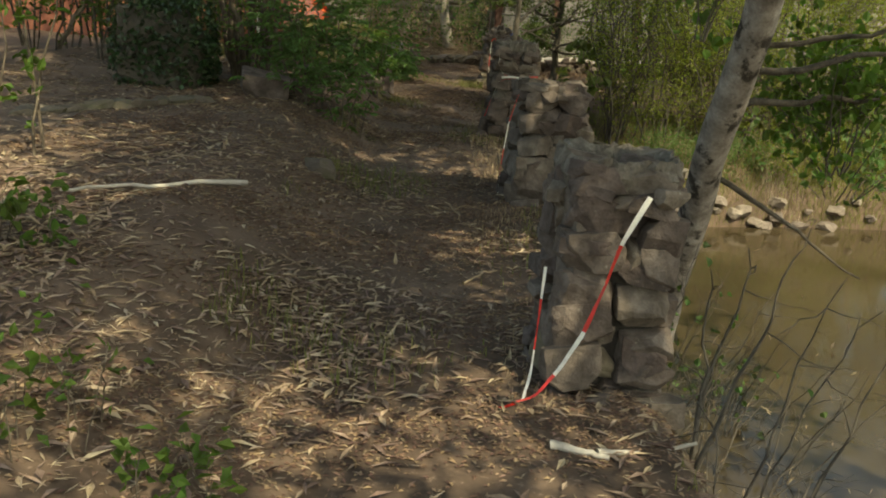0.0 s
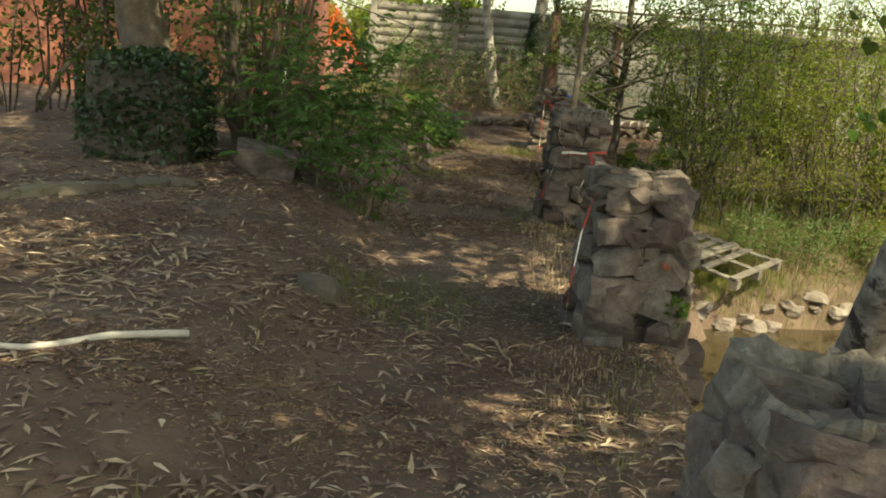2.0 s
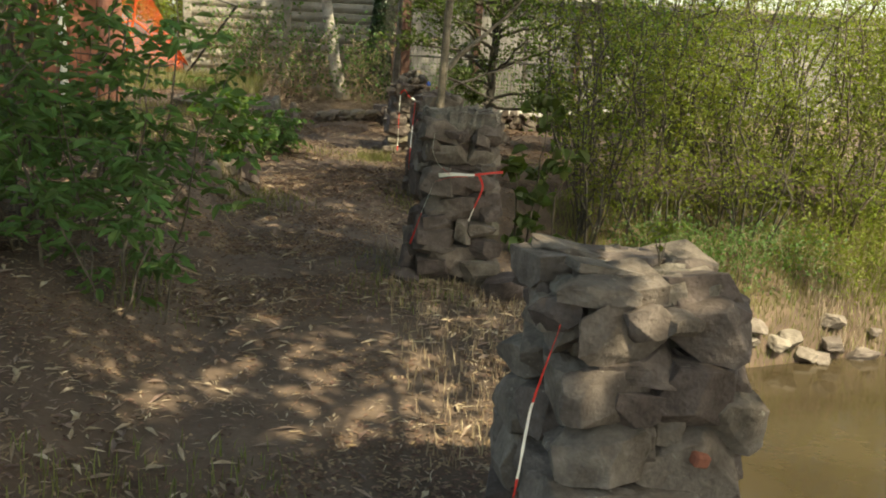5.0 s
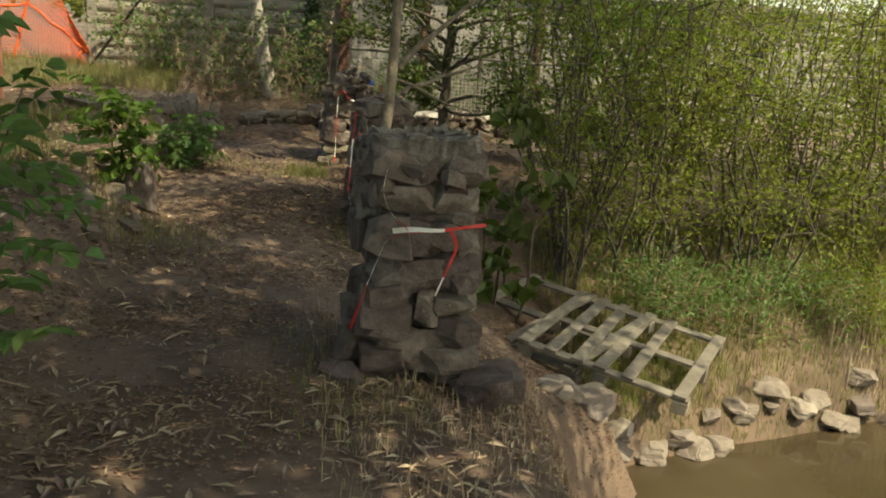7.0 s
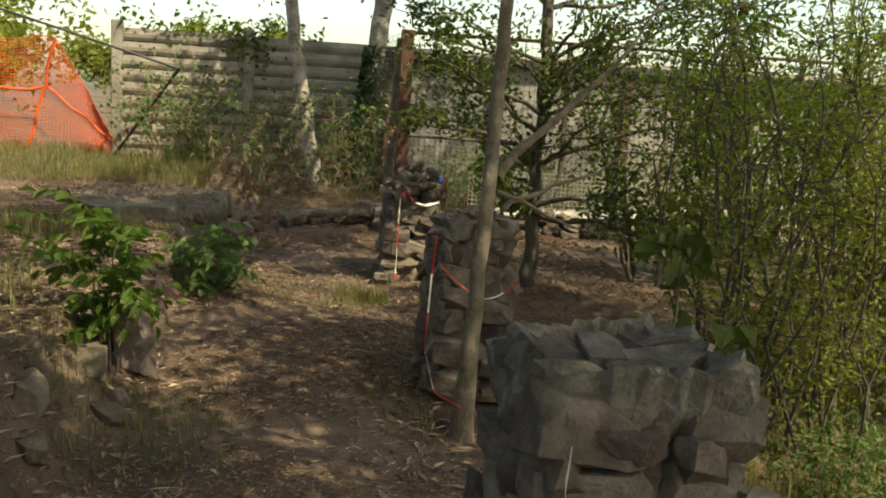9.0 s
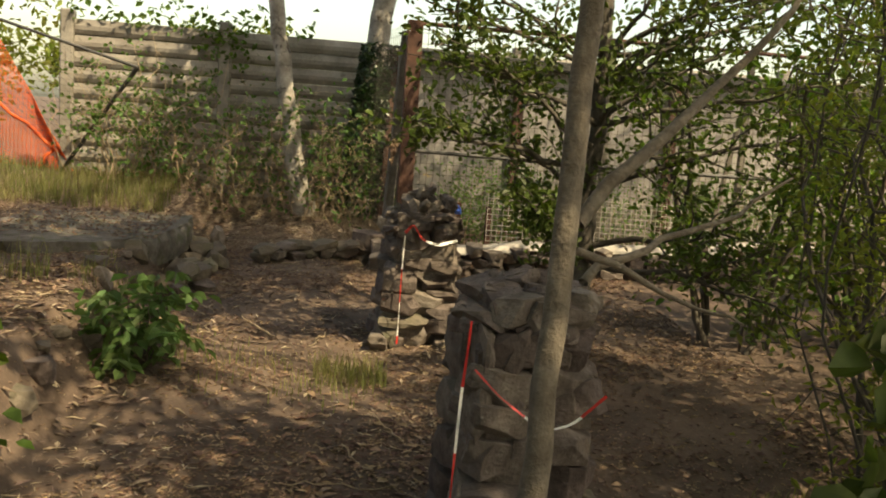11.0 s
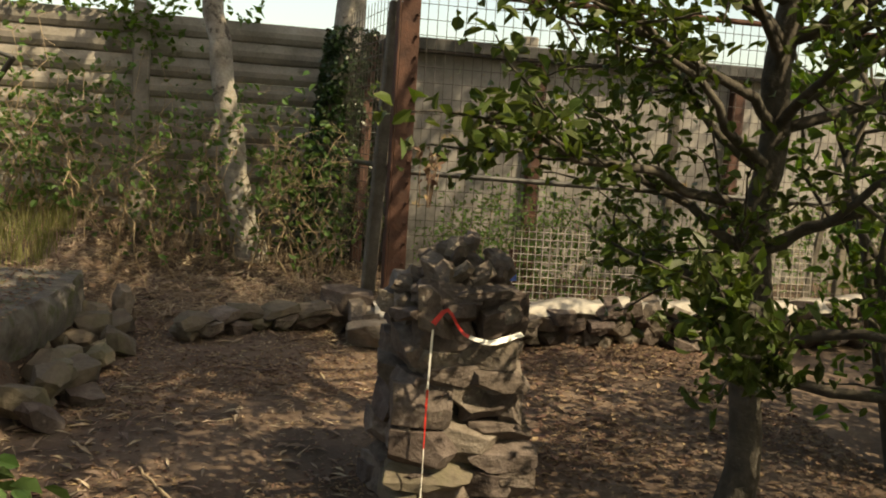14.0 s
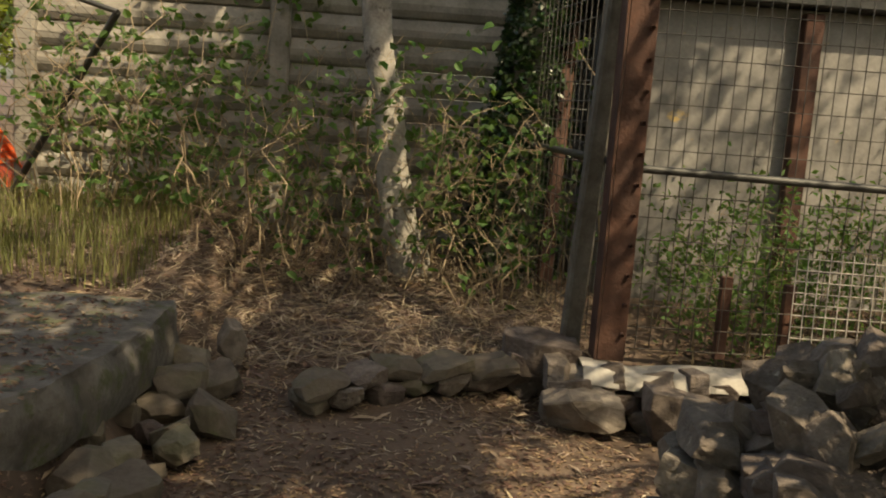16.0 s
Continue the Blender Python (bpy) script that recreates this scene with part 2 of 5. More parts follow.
def tube(points, radii, sides=8, knobs=0.0, seed=0):
    """Corners and quads of a tapered round bar along points."""
    P = np.asarray(points, float)
    R = np.asarray(radii, float)
    d = np.gradient(P, axis=0)
    d /= np.linalg.norm(d, axis=1, keepdims=True) + 1e-9
    ref = np.array([0.31, 0.95, 0.1]) if abs(d[0, 2]) > 0.7 else np.array([0.0, 0.1, 1.0])
    u = np.cross(d, ref)
    u /= np.linalg.norm(u, axis=1, keepdims=True) + 1e-9
    v = np.cross(d, u)
    a = np.linspace(0, 2 * math.pi, sides, endpoint=False)
    ring = u[:, None, :] * np.cos(a)[None, :, None] + v[:, None, :] * np.sin(a)[None, :, None]
    r = R[:, None, None]
    if knobs:
        g = np.random.default_rng(seed)
        r = r * (1 + knobs * g.uniform(-1, 1, (len(P), sides, 1)))
    V = (P[:, None, :] + ring * r).reshape(-1, 3)
    i = np.arange(len(P) - 1)[:, None] * sides
    j = np.arange(sides)[None, :]
    k = (j + 1) % sides
    F = np.stack([i + j, i + k, i + sides + k, i + sides + j], -1).reshape(-1, 4)
    return V, F


def tubes_mesh(name, bars, mat, sides=6, knobs=0.0, smooth=True):
    """Several bars (points, radii) in one mesh."""
    Vs, Fs, n = [], [], 0
    for i, (p, r) in enumerate(bars):
        V, F = tube(p, r, sides, knobs, i)
        Vs.append(V)
        Fs.append(F + n)
        n += len(V)
    return mesh_of(name, np.concatenate(Vs), np.concatenate(Fs), mat, smooth)


def wander(a, b, n, amount, g, sag=0.0):
    """A crooked line from a to b."""
    a, b = np.asarray(a, float), np.asarray(b, float)
    t = np.linspace(0, 1, n)[:, None]
    L = np.linalg.norm(b - a)
    off = np.cumsum(g.normal(0, 1, (n, 3)), axis=0) / math.sqrt(n)
    off -= off[0] + (off[-1] - off[0]) * t
    p = a + (b - a) * t + off * amount * L
    p[:, 2] += sag * 4 * t[:, 0] * (1 - t[:, 0])
    return p


def leaves_mesh(name, centres, length, width, mat, g, flat=0.0, droop=0.0, axis=None, fold=0.25, oval=False):
    """Many leaves, each two triangles folded along its midrib. flat 1: they lie; axis: the way the leaves point."""
    C = np.asarray(centres, float)
    n = len(C)
    ax = g.normal(0, 1, (n, 3)) if axis is None else np.asarray(axis, float) + g.normal(0, 0.45, (n, 3))
    ax[:, 2] = ax[:, 2] * (1 - flat) - droop
    ax /= np.linalg.norm(ax, axis=1, keepdims=True) + 1e-9
    nm = g.normal(0, 1, (n, 3)) * (1 - flat * 0.8)
    nm[:, 2] += flat * 2 + 0.5
    side = np.cross(ax, nm)
    side /= np.linalg.norm(side, axis=1, keepdims=True) + 1e-9
    up = np.cross(side, ax)
    L = length * g.uniform(0.6, 1.35, (n, 1))
    W = width * g.uniform(0.6, 1.35, (n, 1))
    base = C - ax * L * 0.5
    tip = C + ax * L * 0.5
    lift = up * W * fold
    mid = C - ax * L * 0.08
    if oval:
        tip = tip - up * L * 0.15
        low, high = C - ax * L * 0.22, C + ax * L * 0.18
        V = np.stack([base, low + side * W * 0.46 + lift, high + side * W * 0.48 + lift, tip, high - side * W * 0.48 + lift, low - side * W * 0.46 + lift], 1).reshape(-1, 3)
        i = np.arange(n)[:, None] * 6
        F = np.concatenate([i + np.array([t]) for t in ((0, 1, 2), (0, 2, 3), (0, 3, 4), (0, 4, 5))], 1).reshape(-1, 3)
        return mesh_of(name, V, F, mat)
    V = np.stack([base, mid + side * W * 0.5 + lift, tip, mid - side * W * 0.5 + lift], 1).reshape(-1, 3)
    i = np.arange(n)[:, None] * 4
    F = np.concatenate([i + np.array([[0, 1, 2]]), i + np.array([[0, 2, 3]])], 1).reshape(-1, 3)
    return mesh_of(name, V, F, mat)


# ---- ground ----
WATER_Z = -1.25


def ground_z(x, y):
    x, y = np.asarray(x, float), np.asarray(y, float)
    hp = np.interp(y, [-12, 3, 9, 10, 15.8, 18.7, 20.5, 22, 60], [0, 0, 0.08, 0.11, 0.15, 0.26, 0.5, 0.62, 0.7])
    edge = np.interp(y, [2, 5, 9, 12, 16, 19, 20.5], [0.3, 0.3, 0.45, 0.62, 0.62, 0.5, 0.6])
    width = np.interp(y, [2, 9, 12, 16, 19], [1.3, 1.1, 0.4, 0.3, 0.3])
    rise = np.interp(y, [-4, 2, 5, 9, 13, 18, 20.5, 23], [0.2, 0.25, 0.36, 0.42, 0.4, 0.33, 0.2, 0.1])
    z = hp + rise * smoothstep((-x - edge) / width)
    # the low ground on the far side of the pond
    z = z - 0.98 * np.exp(-(np.minimum(x - 3.0, 0) / 1.6) ** 2 - (np.maximum(y - 11.9, (11.9 - y) * 0.6) / 1.7) ** 2)
    # the pond
    xb = np.interp(y, [-9, 0, 5.8, 7, 9.4, 10.5, 11.2], [0.9, 0.82, 0.9, 1.06, 1.25, 1.55, 2.2])
    shore = np.interp(x, [1.5, 2.3, 2.6, 3.5, 4.3, 5, 6, 9], [11.5, 11.75, 11.9, 12.15, 12.35, 12.55, 12.75, 13.0])
    s = np.minimum(np.minimum((x - xb) / 0.85, (shore - y) / 0.75), np.minimum((12.5 - x) / 1.5, (y + 9) / 2.0))
    z = z + (-1.75 - z) * smoothstep(s)
    return z


def noise_grid(x, y, scale, amp, seed):
    """Cheap smooth random relief."""
    g = np.random.default_rng(seed)
    out = np.zeros_like(x)
    for k in range(9):
        a, ph, f = g.uniform(0, 6.28), g.uniform(0, 6.28), scale * g.uniform(0.6, 1.7)
        out += np.sin((x * math.cos(a) + y * math.sin(a)) * f + ph)
    return out * amp / 3


def ground_top(x, y):
    z = ground_z(x, y)
    x, y = np.asarray(x, float), np.asarray(y, float)
    path = np.exp(-((x - 0.15) / 0.5) ** 2)
    return z + noise_grid(x, y, 2.2, 0.022, 3) * (1 - 0.4 * path) + noise_grid(x, y, 9.0, 0.008, 4) * (1 - 0.5 * path) + noise_grid(x, y, 0.6, 0.03, 5) * (1 - path)


def axis_steps(lo, hi, fine_lo, fine_hi, step, far):
    a = list(np.arange(fine_lo, fine_hi, step))
    out, x, s = [], fine_lo, step
    while x > lo:
        s *= 1.25
        x -= s
        out.append(max(x, lo))
    left = out[::-1]
    x, s, right = a[-1], step, []
    while x < hi:
        s *= 1.25
        x += s
        right.append(min(x, hi))
    return np.array(left + a + right)


def build_ground():
    xs = axis_steps(-700, 700, -4.5, 5.5, 0.07, 1)
    ys = axis_steps(-700, 900, 0.5, 21.5, 0.07, 1)
    X, Y = np.meshgrid(xs, ys)
    Z = ground_top(X, Y)
    V = np.stack([X, Y, Z], -1).reshape(-1, 3)
    w = len(xs)
    i = (np.arange(len(ys) - 1)[:, None] * w + np.arange(w - 1)[None, :]).ravel()
    F = np.stack([i, i + 1, i + w + 1, i + w], 1)
    ob = new("ground", mesh_of("ground", V, F, M_SOIL, True))
    tagged(ob, "bare brown soil footpath with banks of leaf litter", "ground", kind="structure")
    V = [(0.4, -10, WATER_Z), (14, -10, WATER_Z), (14, 14, WATER_Z), (0.4, 14, WATER_Z)]
    tagged(new("water", mesh_of("water", V, np.array([(0, 1, 2, 3)]), M_WATER)), "still murky olive-brown pond water", "water", kind="structure")


build_ground()


def gz(x, y):
    return float(ground_top(np.array([x]), np.array([y]))[0])


# ---- stones ----
def stone_mesh(seed, mat, square=0.3, cuts=9, rough=0.03):
    """A stone about one metre across: a rounded block split along random planes, its edges chipped. square: how far it keeps to a block."""
    g = np.random.default_rng(seed)
    bm = bmesh.new()
    bmesh.ops.create_cube(bm, size=1.0)
    for _ in range(cuts):
        n = g.normal(0, 1, 3)
        n /= np.linalg.norm(n)
        reach = 0.5 * np.abs(n).sum()
        d = 0.5 * g.uniform(0.7, 0.98) + (reach - 0.5) * square * 0.28
        cut = bmesh.ops.bisect_plane(bm, geom=bm.verts[:] + bm.edges[:] + bm.faces[:], plane_co=Vector(n) * d, plane_no=Vector(n), clear_outer=True)
        rim = [e for e in cut["geom_cut"] if isinstance(e, bmesh.types.BMEdge)]
        if rim:
            bmesh.ops.contextual_create(bm, geom=rim)
    bmesh.ops.dissolve_degenerate(bm, dist=0.02, edges=bm.edges[:])
    bmesh.ops.bevel(bm, geom=bm.edges[:], offset=0.012 if square > 0.6 else 0.05, segments=1 if square > 0.6 else 2, affect="EDGES", clamp_overlap=True)
    bmesh.ops.triangulate(bm, faces=bm.faces[:])
    for _ in range(3):
        long = [e for e in bm.edges if e.calc_length() > 0.17]
        if long:
            bmesh.ops.subdivide_edges(bm, edges=long, cuts=1)
            bmesh.ops.triangulate(bm, faces=bm.faces[:])
    for v in bm.verts:
        q = v.co + Vector((seed * 3.1, 0, 0))
        v.co += v.co.normalized() * (noise.noise(q * 4.0) * rough * 1.1 + noise.noise(q * 11) * rough * 0.6)
    lo = Vector([min(v.co[k] for v in bm.verts) for k in range(3)])
    hi = Vector([max(v.co[k] for v in bm.verts) for k in range(3)])
    for v in bm.verts:
        v.co = Vector([(v.co[k] - (lo[k] + hi[k]) / 2) / (hi[k] - lo[k]) for k in range(3)])
    bmesh.ops.recalc_face_normals(bm, faces=bm.faces[:])
    return bm_mesh("stone", bm, mat)


STONES = [stone_mesh(i, M_STONE, 0.85, 10, 0.026) for i in range(22)]
MOSSY = [stone_mesh(40 + i, M_MOSSY, 0.75, 13, 0.03) for i in range(6)]
PALE = [stone_mesh(60 + i, M_PALE_STONE, 0.4, 14, 0.04) for i in range(8)]


def rock(place, size, label, pool=None, seed=0, turn=0, tilt=0, name="rock", group=""):
    g = np.random.default_rng(seed)
    pool = pool or STONES
    ob = new(name, pool[seed % len(pool)])
    ob.matrix_world = pose(*place, tilt + g.uniform(-6, 6), g.uniform(-6, 6), turn) @ Matrix.Diagonal((*size, 1))
    return tagged(ob, label, "rock", group)


def pillar(cx, cy, z0, z1, half, top_half, front, label, seed, hollow=False, jagged=0, capped=True, rise=0.2):
    """A dry-stone gate pillar. front: the stones of the face that looks back along the path, as left, right, low, high shares of the face."""
    g = np.random.default_rng(seed)
    h = z1 - z0
    base = thing("stone_pillar", (cx, cy, z0), label, "pillar", "dry-stone pillars along the path")
    # core behind the stones; its dark colour shades the open joints
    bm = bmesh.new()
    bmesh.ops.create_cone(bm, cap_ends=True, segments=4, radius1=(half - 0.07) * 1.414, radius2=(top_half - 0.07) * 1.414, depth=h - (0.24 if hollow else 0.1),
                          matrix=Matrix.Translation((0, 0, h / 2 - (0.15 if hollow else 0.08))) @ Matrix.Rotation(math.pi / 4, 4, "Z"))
    part("core", bm_mesh("core", bm, M_CORE), base, label="rubble fill coloured dark as shade in the joints")

    def put(face, u0, u1, v0, v1, k, mossy=False):
        vm = (v0 + v1) / 2
        hw = half + (top_half - half) * vm
        w, hh = (u1 - u0) * 2 * hw, (v1 - v0) * h
        depth = g.uniform(0.2, 0.28)
        x = ((u0 + u1) / 2 * 2 - 1) * hw
        out = hw - depth * 0.5 + g.uniform(-0.045, 0.035)
        m = Matrix.Rotation(face * math.pi / 2, 4, "Z") @ Matrix.Translation((x, -out, vm * h))
        m = m @ pose(0, 0, 0, g.uniform(-13, 13), g.uniform(-9, 9), g.uniform(-16, 16)) @ Matrix.Diagonal((w * 1.03, depth, hh * 1.02, 1))
        pool = MOSSY if mossy else STONES
        part("stone", pool[k % len(pool)], base, m)

    for i, (a, b, c, d) in enumerate(front):
        put(0, a, b, c, d, seed * 5 + i * 7, mossy=(c < 0.22 and i % 3 == 0))
    for face in (1, 2, 3):
        v = -0.04
        while v < 0.95:
            dv = min(g.uniform(0.09, 0.2), 1.0 - v)
            u = g.uniform(-0.08, 0.02)
            while u < 0.95:
                du = g.uniform(0.28, 0.55)
                put(face, u, min(u + du, 1.06), v, v + dv, int(g.integers(99)))
                u += du
            v += dv
    # cement cap, hollowed like a basin on some pillars
    n = 64
    V, F = [], []
    drop = 0.13 if hollow else 0.015
    prof = [(0.82, h - 0.13), (0.9, h - 0.09), (0.84, h - 0.05), (0.76, h - 0.035), (0.64, h - 0.05), (0.52, h - drop), (0.25, h - drop - 0.01)]
    if hollow:
        prof = [(0.92, h - 0.12), (1.02, h - 0.05), (0.98, h + 0.01), (0.9, h + 0.025), (0.82, h), (0.72, h - 0.17), (0.3, h - 0.2)]
        drop = 0.2
    for k, (rr, z) in enumerate(prof):
        for i in range(n):
            a = i / n * 2 * math.pi
            sq = 1 / max(abs(math.cos(a)), abs(math.sin(a))) if k < 4 else 1.05
            sq = min(sq, 1.25)
            bumpy = noise.noise(Vector((math.cos(a) * 3 + seed * 7, math.sin(a) * 3, k * 1.3))) * 0.03 + noise.noise(Vector((math.cos(a) * 9 + seed * 7, math.sin(a) * 9, k * 2.1))) * 0.034
            r = top_half * rr * sq + bumpy
            V.append((r * math.cos(a), r * math.sin(a), z + bumpy * 0.8))
    for k in range(len(prof) - 1):
        for i in range(n):
            F.append((k * n + i, k * n + (i + 1) % n, (k + 1) * n + (i + 1) % n, (k + 1) * n + i))
    V.append((0, 0, h - drop - 0.012))
    last = (len(prof) - 1) * n
    T = [(last + i, last + (i + 1) % n, len(V) - 1) for i in range(n)]
    if capped:
        part("cap", mesh_of("cap", V, [np.array(F), np.array(T)], M_CEMENT), base, label="grey lichened cement cap")
    for i in range(13 if hollow or not capped else 26):
        a = i / 13 * 6.283 + g.uniform(-0.2, 0.2)
        r = top_half * (g.uniform(0.9, 1.08) if i < 13 else g.uniform(0.72, 0.92) if hollow else g.uniform(0.3, 0.85)) * min(1 / max(abs(math.cos(a)), abs(math.sin(a))), 1.2)
        s = g.uniform(0.08, 0.16)
        s = s * (1.0 if hollow or i < 13 else 1.1)
        m = pose(r * math.cos(a), r * math.sin(a), h - (0.12 if hollow else 0.1 if i < 13 else 0.035) + g.uniform(-0.03, 0.015), g.uniform(-16, 16), g.uniform(-16, 16), math.degrees(a) + 90 + g.uniform(-25, 25)) @ Matrix.Diagonal((s, s * g.uniform(0.6, 0.9), g.uniform(0.05, 0.09), 1))
        part("stone", STONES[int(g.integers(22))], base, m)
    for i in range(jagged):
        a, s = g.uniform(0, 6.283), g.uniform(0.06, 0.13)
        r = top_half * g.uniform(0.05, 0.8)
        m = pose(r * math.cos(a), r * math.sin(a), h - 0.07 + g.uniform(0.0, rise) * (1 - 0.6 * r / top_half), g.uniform(-40, 40), g.uniform(-40, 40), g.uniform(0, 180)) @ Matrix.Diagonal((s, s * 0.75, s * g.uniform(0.5, 0.9), 1))
        part("stone", STONES[int(g.integers(22))], base, m)
    return base


def shares(x0, x1, top, low, rows):
    """Stone outlines in drawing units turned into shares of the face."""
    return [((a - x0) / (x1 - x0), (b - x0) / (x1 - x0), (low - d) / (low - top), (low - c) / (low - top)) for a, b, c, d in rows]


P1 = shares(190, 545, 400, 1100, [(195, 300, 400, 470), (260, 360, 405, 440), (300, 390, 435, 475), (355, 425, 405, 455), (425, 535, 400, 455), (200, 290, 470, 590), (285, 475, 455, 605),
                                  (475, 545, 450, 600), (195, 385, 575, 700), (385, 450, 600, 690), (435, 555, 600, 755), (195, 370, 700, 850), (375, 545, 755, 880), (230, 370, 850, 940), (185, 260, 845, 920),
                                  (180, 385, 915, 1015), (385, 430, 880, 1010), (412, 535, 885, 1020), (235, 345, 1015, 1110), (345, 430, 1010, 1110), (425, 540, 1020, 1120)])
P2 = shares(975, 1225, 335, 745, [(1015, 1108, 335, 405), (1105, 1215, 338, 412), (975, 1035, 360, 420), (1030, 1125, 402, 445), (1125, 1228, 410, 445), (980, 1040, 420, 500), (1038, 1100, 442, 495), (1098, 1150, 455, 508),
                                  (1148, 1238, 440, 520), (985, 1115, 495, 545), (1112, 1165, 505, 548), (1160, 1230, 518, 555), (1105, 1200, 542, 578), (1195, 1232, 555, 600), (980, 1155, 550, 650), (1150, 1228, 585, 680),
                                  (968, 1110, 640, 728), (1100, 1160, 650, 720), (1030, 1130, 705, 765), (1130, 1225, 680, 750)])
P3 = shares(672, 887, 240, 640, [(690, 765, 240, 285), (758, 808, 252, 300), (800, 862, 245, 300), (708, 802, 272, 352), (672, 712, 280, 350), (800, 868, 290, 352), (700, 760, 350, 382), (755, 810, 352, 380), (805, 875, 350, 390),
                                 (690, 830, 375, 436), (825, 887, 388, 440), (678, 822, 434, 500), (822, 886, 440, 490), (666, 778, 492, 562), (778, 822, 490, 548), (815, 895, 488, 556), (690, 885, 560, 640), (640, 695, 560, 645)])
P4 = shares(800, 1010, 515, 880, [(815, 880, 515, 552), (875, 945, 518, 550), (940, 1010, 515, 555), (800, 835, 550, 640), (830, 902, 553, 622), (900, 1010, 555, 608), (835, 905, 622, 702), (903, 1010, 605, 692), (800, 838, 640, 720),
                                  (808, 922, 700, 772), (920, 1012, 692, 775), (800, 975, 770, 862), (970, 1015, 775, 870), (800, 1010, 860, 925)])
P5 = shares(655, 895, 470, 850, [(690, 760, 470, 560), (756, 832, 485, 535), (828, 890, 480, 560), (752, 832, 530, 592), (655, 705, 550, 612), (700, 765, 560, 604), (830, 890, 560, 600), (700, 803, 600, 645), (800, 885, 592, 645),
                                 (660, 705, 612, 680), (705, 750, 640, 690), (742, 855, 620, 684), (852, 895, 640, 720), (690, 862, 682, 762), (658, 692, 680, 750), (655, 802, 748, 795), (800, 900, 762, 825), (690, 842, 785, 852), (655, 695, 795, 850)])

pillar(0.7, 3.5, -0.04, 0.96, 0.27, 0.235, P1, "squat dry-stone gate pillar with a hollow crumbling top", 1, True)
pillar(0.86, 6.78, -0.03, 0.98, 0.3, 0.25, P2, "squat dry-stone gate pillar of rough grey blocks", 2)
pillar(0.88, 10.2, 0.07, 1.09, 0.27, 0.225, P3, "dry-stone gate pillar with a hollow ring of cap stones", 3, True)
pillar(1.14, 13.32, 0.08, 1.02, 0.26, 0.2, P4, "shaded dry-stone gate pillar behind a slim tree", 4, False, 34, False, 0.1)
pillar(1.14, 16.2, 0.12, 0.98, 0.27, 0.22, P5, "crumbling dry-stone gate pillar with a jagged sunlit top", 5, False, 50, False, 0.24)


# ---- walls and buildings ----
def concrete_fence():
    """Precast fence: posts with ribbed planks between them."""
    y, top, low, bay = 21.1, 2.42, 0.5, 1.7
    x0 = -2.3
    wall = thing("wall_north", (x0, y, low), "weathered grey precast concrete fence of ribbed planks", "wall", kind="structure")
    post = box_mesh("post", 0.14, 0.16, top - low + 0.09, M_CONCRETE, 0.015, (0, 0, (top - low + 0.09) / 2))
    n, rows = 8, 11
    ph = (top - low) / rows
    bm = bmesh.new()
    prof = [(-0.012, 0.0), (-0.03, 0.01), (-0.05, ph * 0.3), (-0.05, ph * 0.55), (-0.025, ph * 0.85), (-0.012, ph - 0.003), (0.03, ph - 0.003), (0.03, 0.0)]
    ends = [[bm.verts.new((sx, py, pz)) for py, pz in prof] for sx in (0.06, bay - 0.06)]
    k = len(prof)
    for i in range(k):
        bm.faces.new((ends[0][i], ends[0][(i + 1) % k], ends[1][(i + 1) % k], ends[1][i]))
    bm.faces.new(ends[0][::-1])
    bm.faces.new(ends[1])
    bmesh.ops.recalc_face_normals(bm, faces=bm.faces[:])
    plank = bm_mesh("plank", bm, M_CONCRETE)
    for i in range(n + 1):
        part("post", post, wall, pose(i * bay, -0.02, 0))
        if i < n:
            for r in range(rows):
                part("plank", plank, wall, pose(i * bay, 0, r * ph))


def block_building(name, x0, x1, y0, y1, z0, z1, mat, label, roof_mat, over=0.15):
    b = thing(name, ((x0 + x1) / 2, (y0 + y1) / 2, z0), label, "building")
    cx, cy, h = (x0 + x1) / 2, (y0 + y1) / 2, z1 - z0
    part("wall", box_mesh("wall", x1 - x0, 0.2, h, mat, 0.01, (0, y0 + 0.1 - cy, h / 2)), b)
    part("wall", box_mesh("wall", x1 - x0, 0.2, h, mat, 0.01, (0, y1 - 0.1 - cy, h / 2)), b)
    part("wall", box_mesh("wall", 0.2, y1 - y0 - 0.4, h, mat, 0.0, (x0 + 0.1 - cx, 0, h / 2)), b)
    part("wall", box_mesh("wall", 0.2, y1 - y0 - 0.4, h, mat, 0.0, (x1 - 0.1 - cx, 0, h / 2)), b)
    part("roof", box_mesh("roof", x1 - x0 + 2 * over, y1 - y0 + 2 * over, 0.1, roof_mat, 0.01, (0, 0, h + 0.053)), b)
    return b


concrete_fence()
house = block_building("house", -10.5, -2.62, 16.0, 17.3, 0.3, 3.4, M_TERRACOTTA, "low terracotta-red rendered house behind trees", M_CONCRETE, 0.3)
part("downpipe", tubes_mesh("downpipe", [([(-3.02 + 6.56, 15.94 - 16.65, z) for z in np.linspace(0.05, 3.05, 9)], [0.045] * 9)], M_WHITE, 10), house, label="flaking white downpipe")
shed = block_building("shed", 1.5, 9.2, 20.15, 20.9, 0.35, 2.2, M_PLASTER, "grey stained plaster shed behind a mesh cage", M_STEEL)
for x in (2.62, 4.4, 6.1):
    part("rusty_post", box_mesh("rusty_post", 0.11, 0.09, 1.8, M_RUST, 0.006, (x - 5.35, 20.1 - 20.525, 0.92)), shed, label="rust-brown steel post")


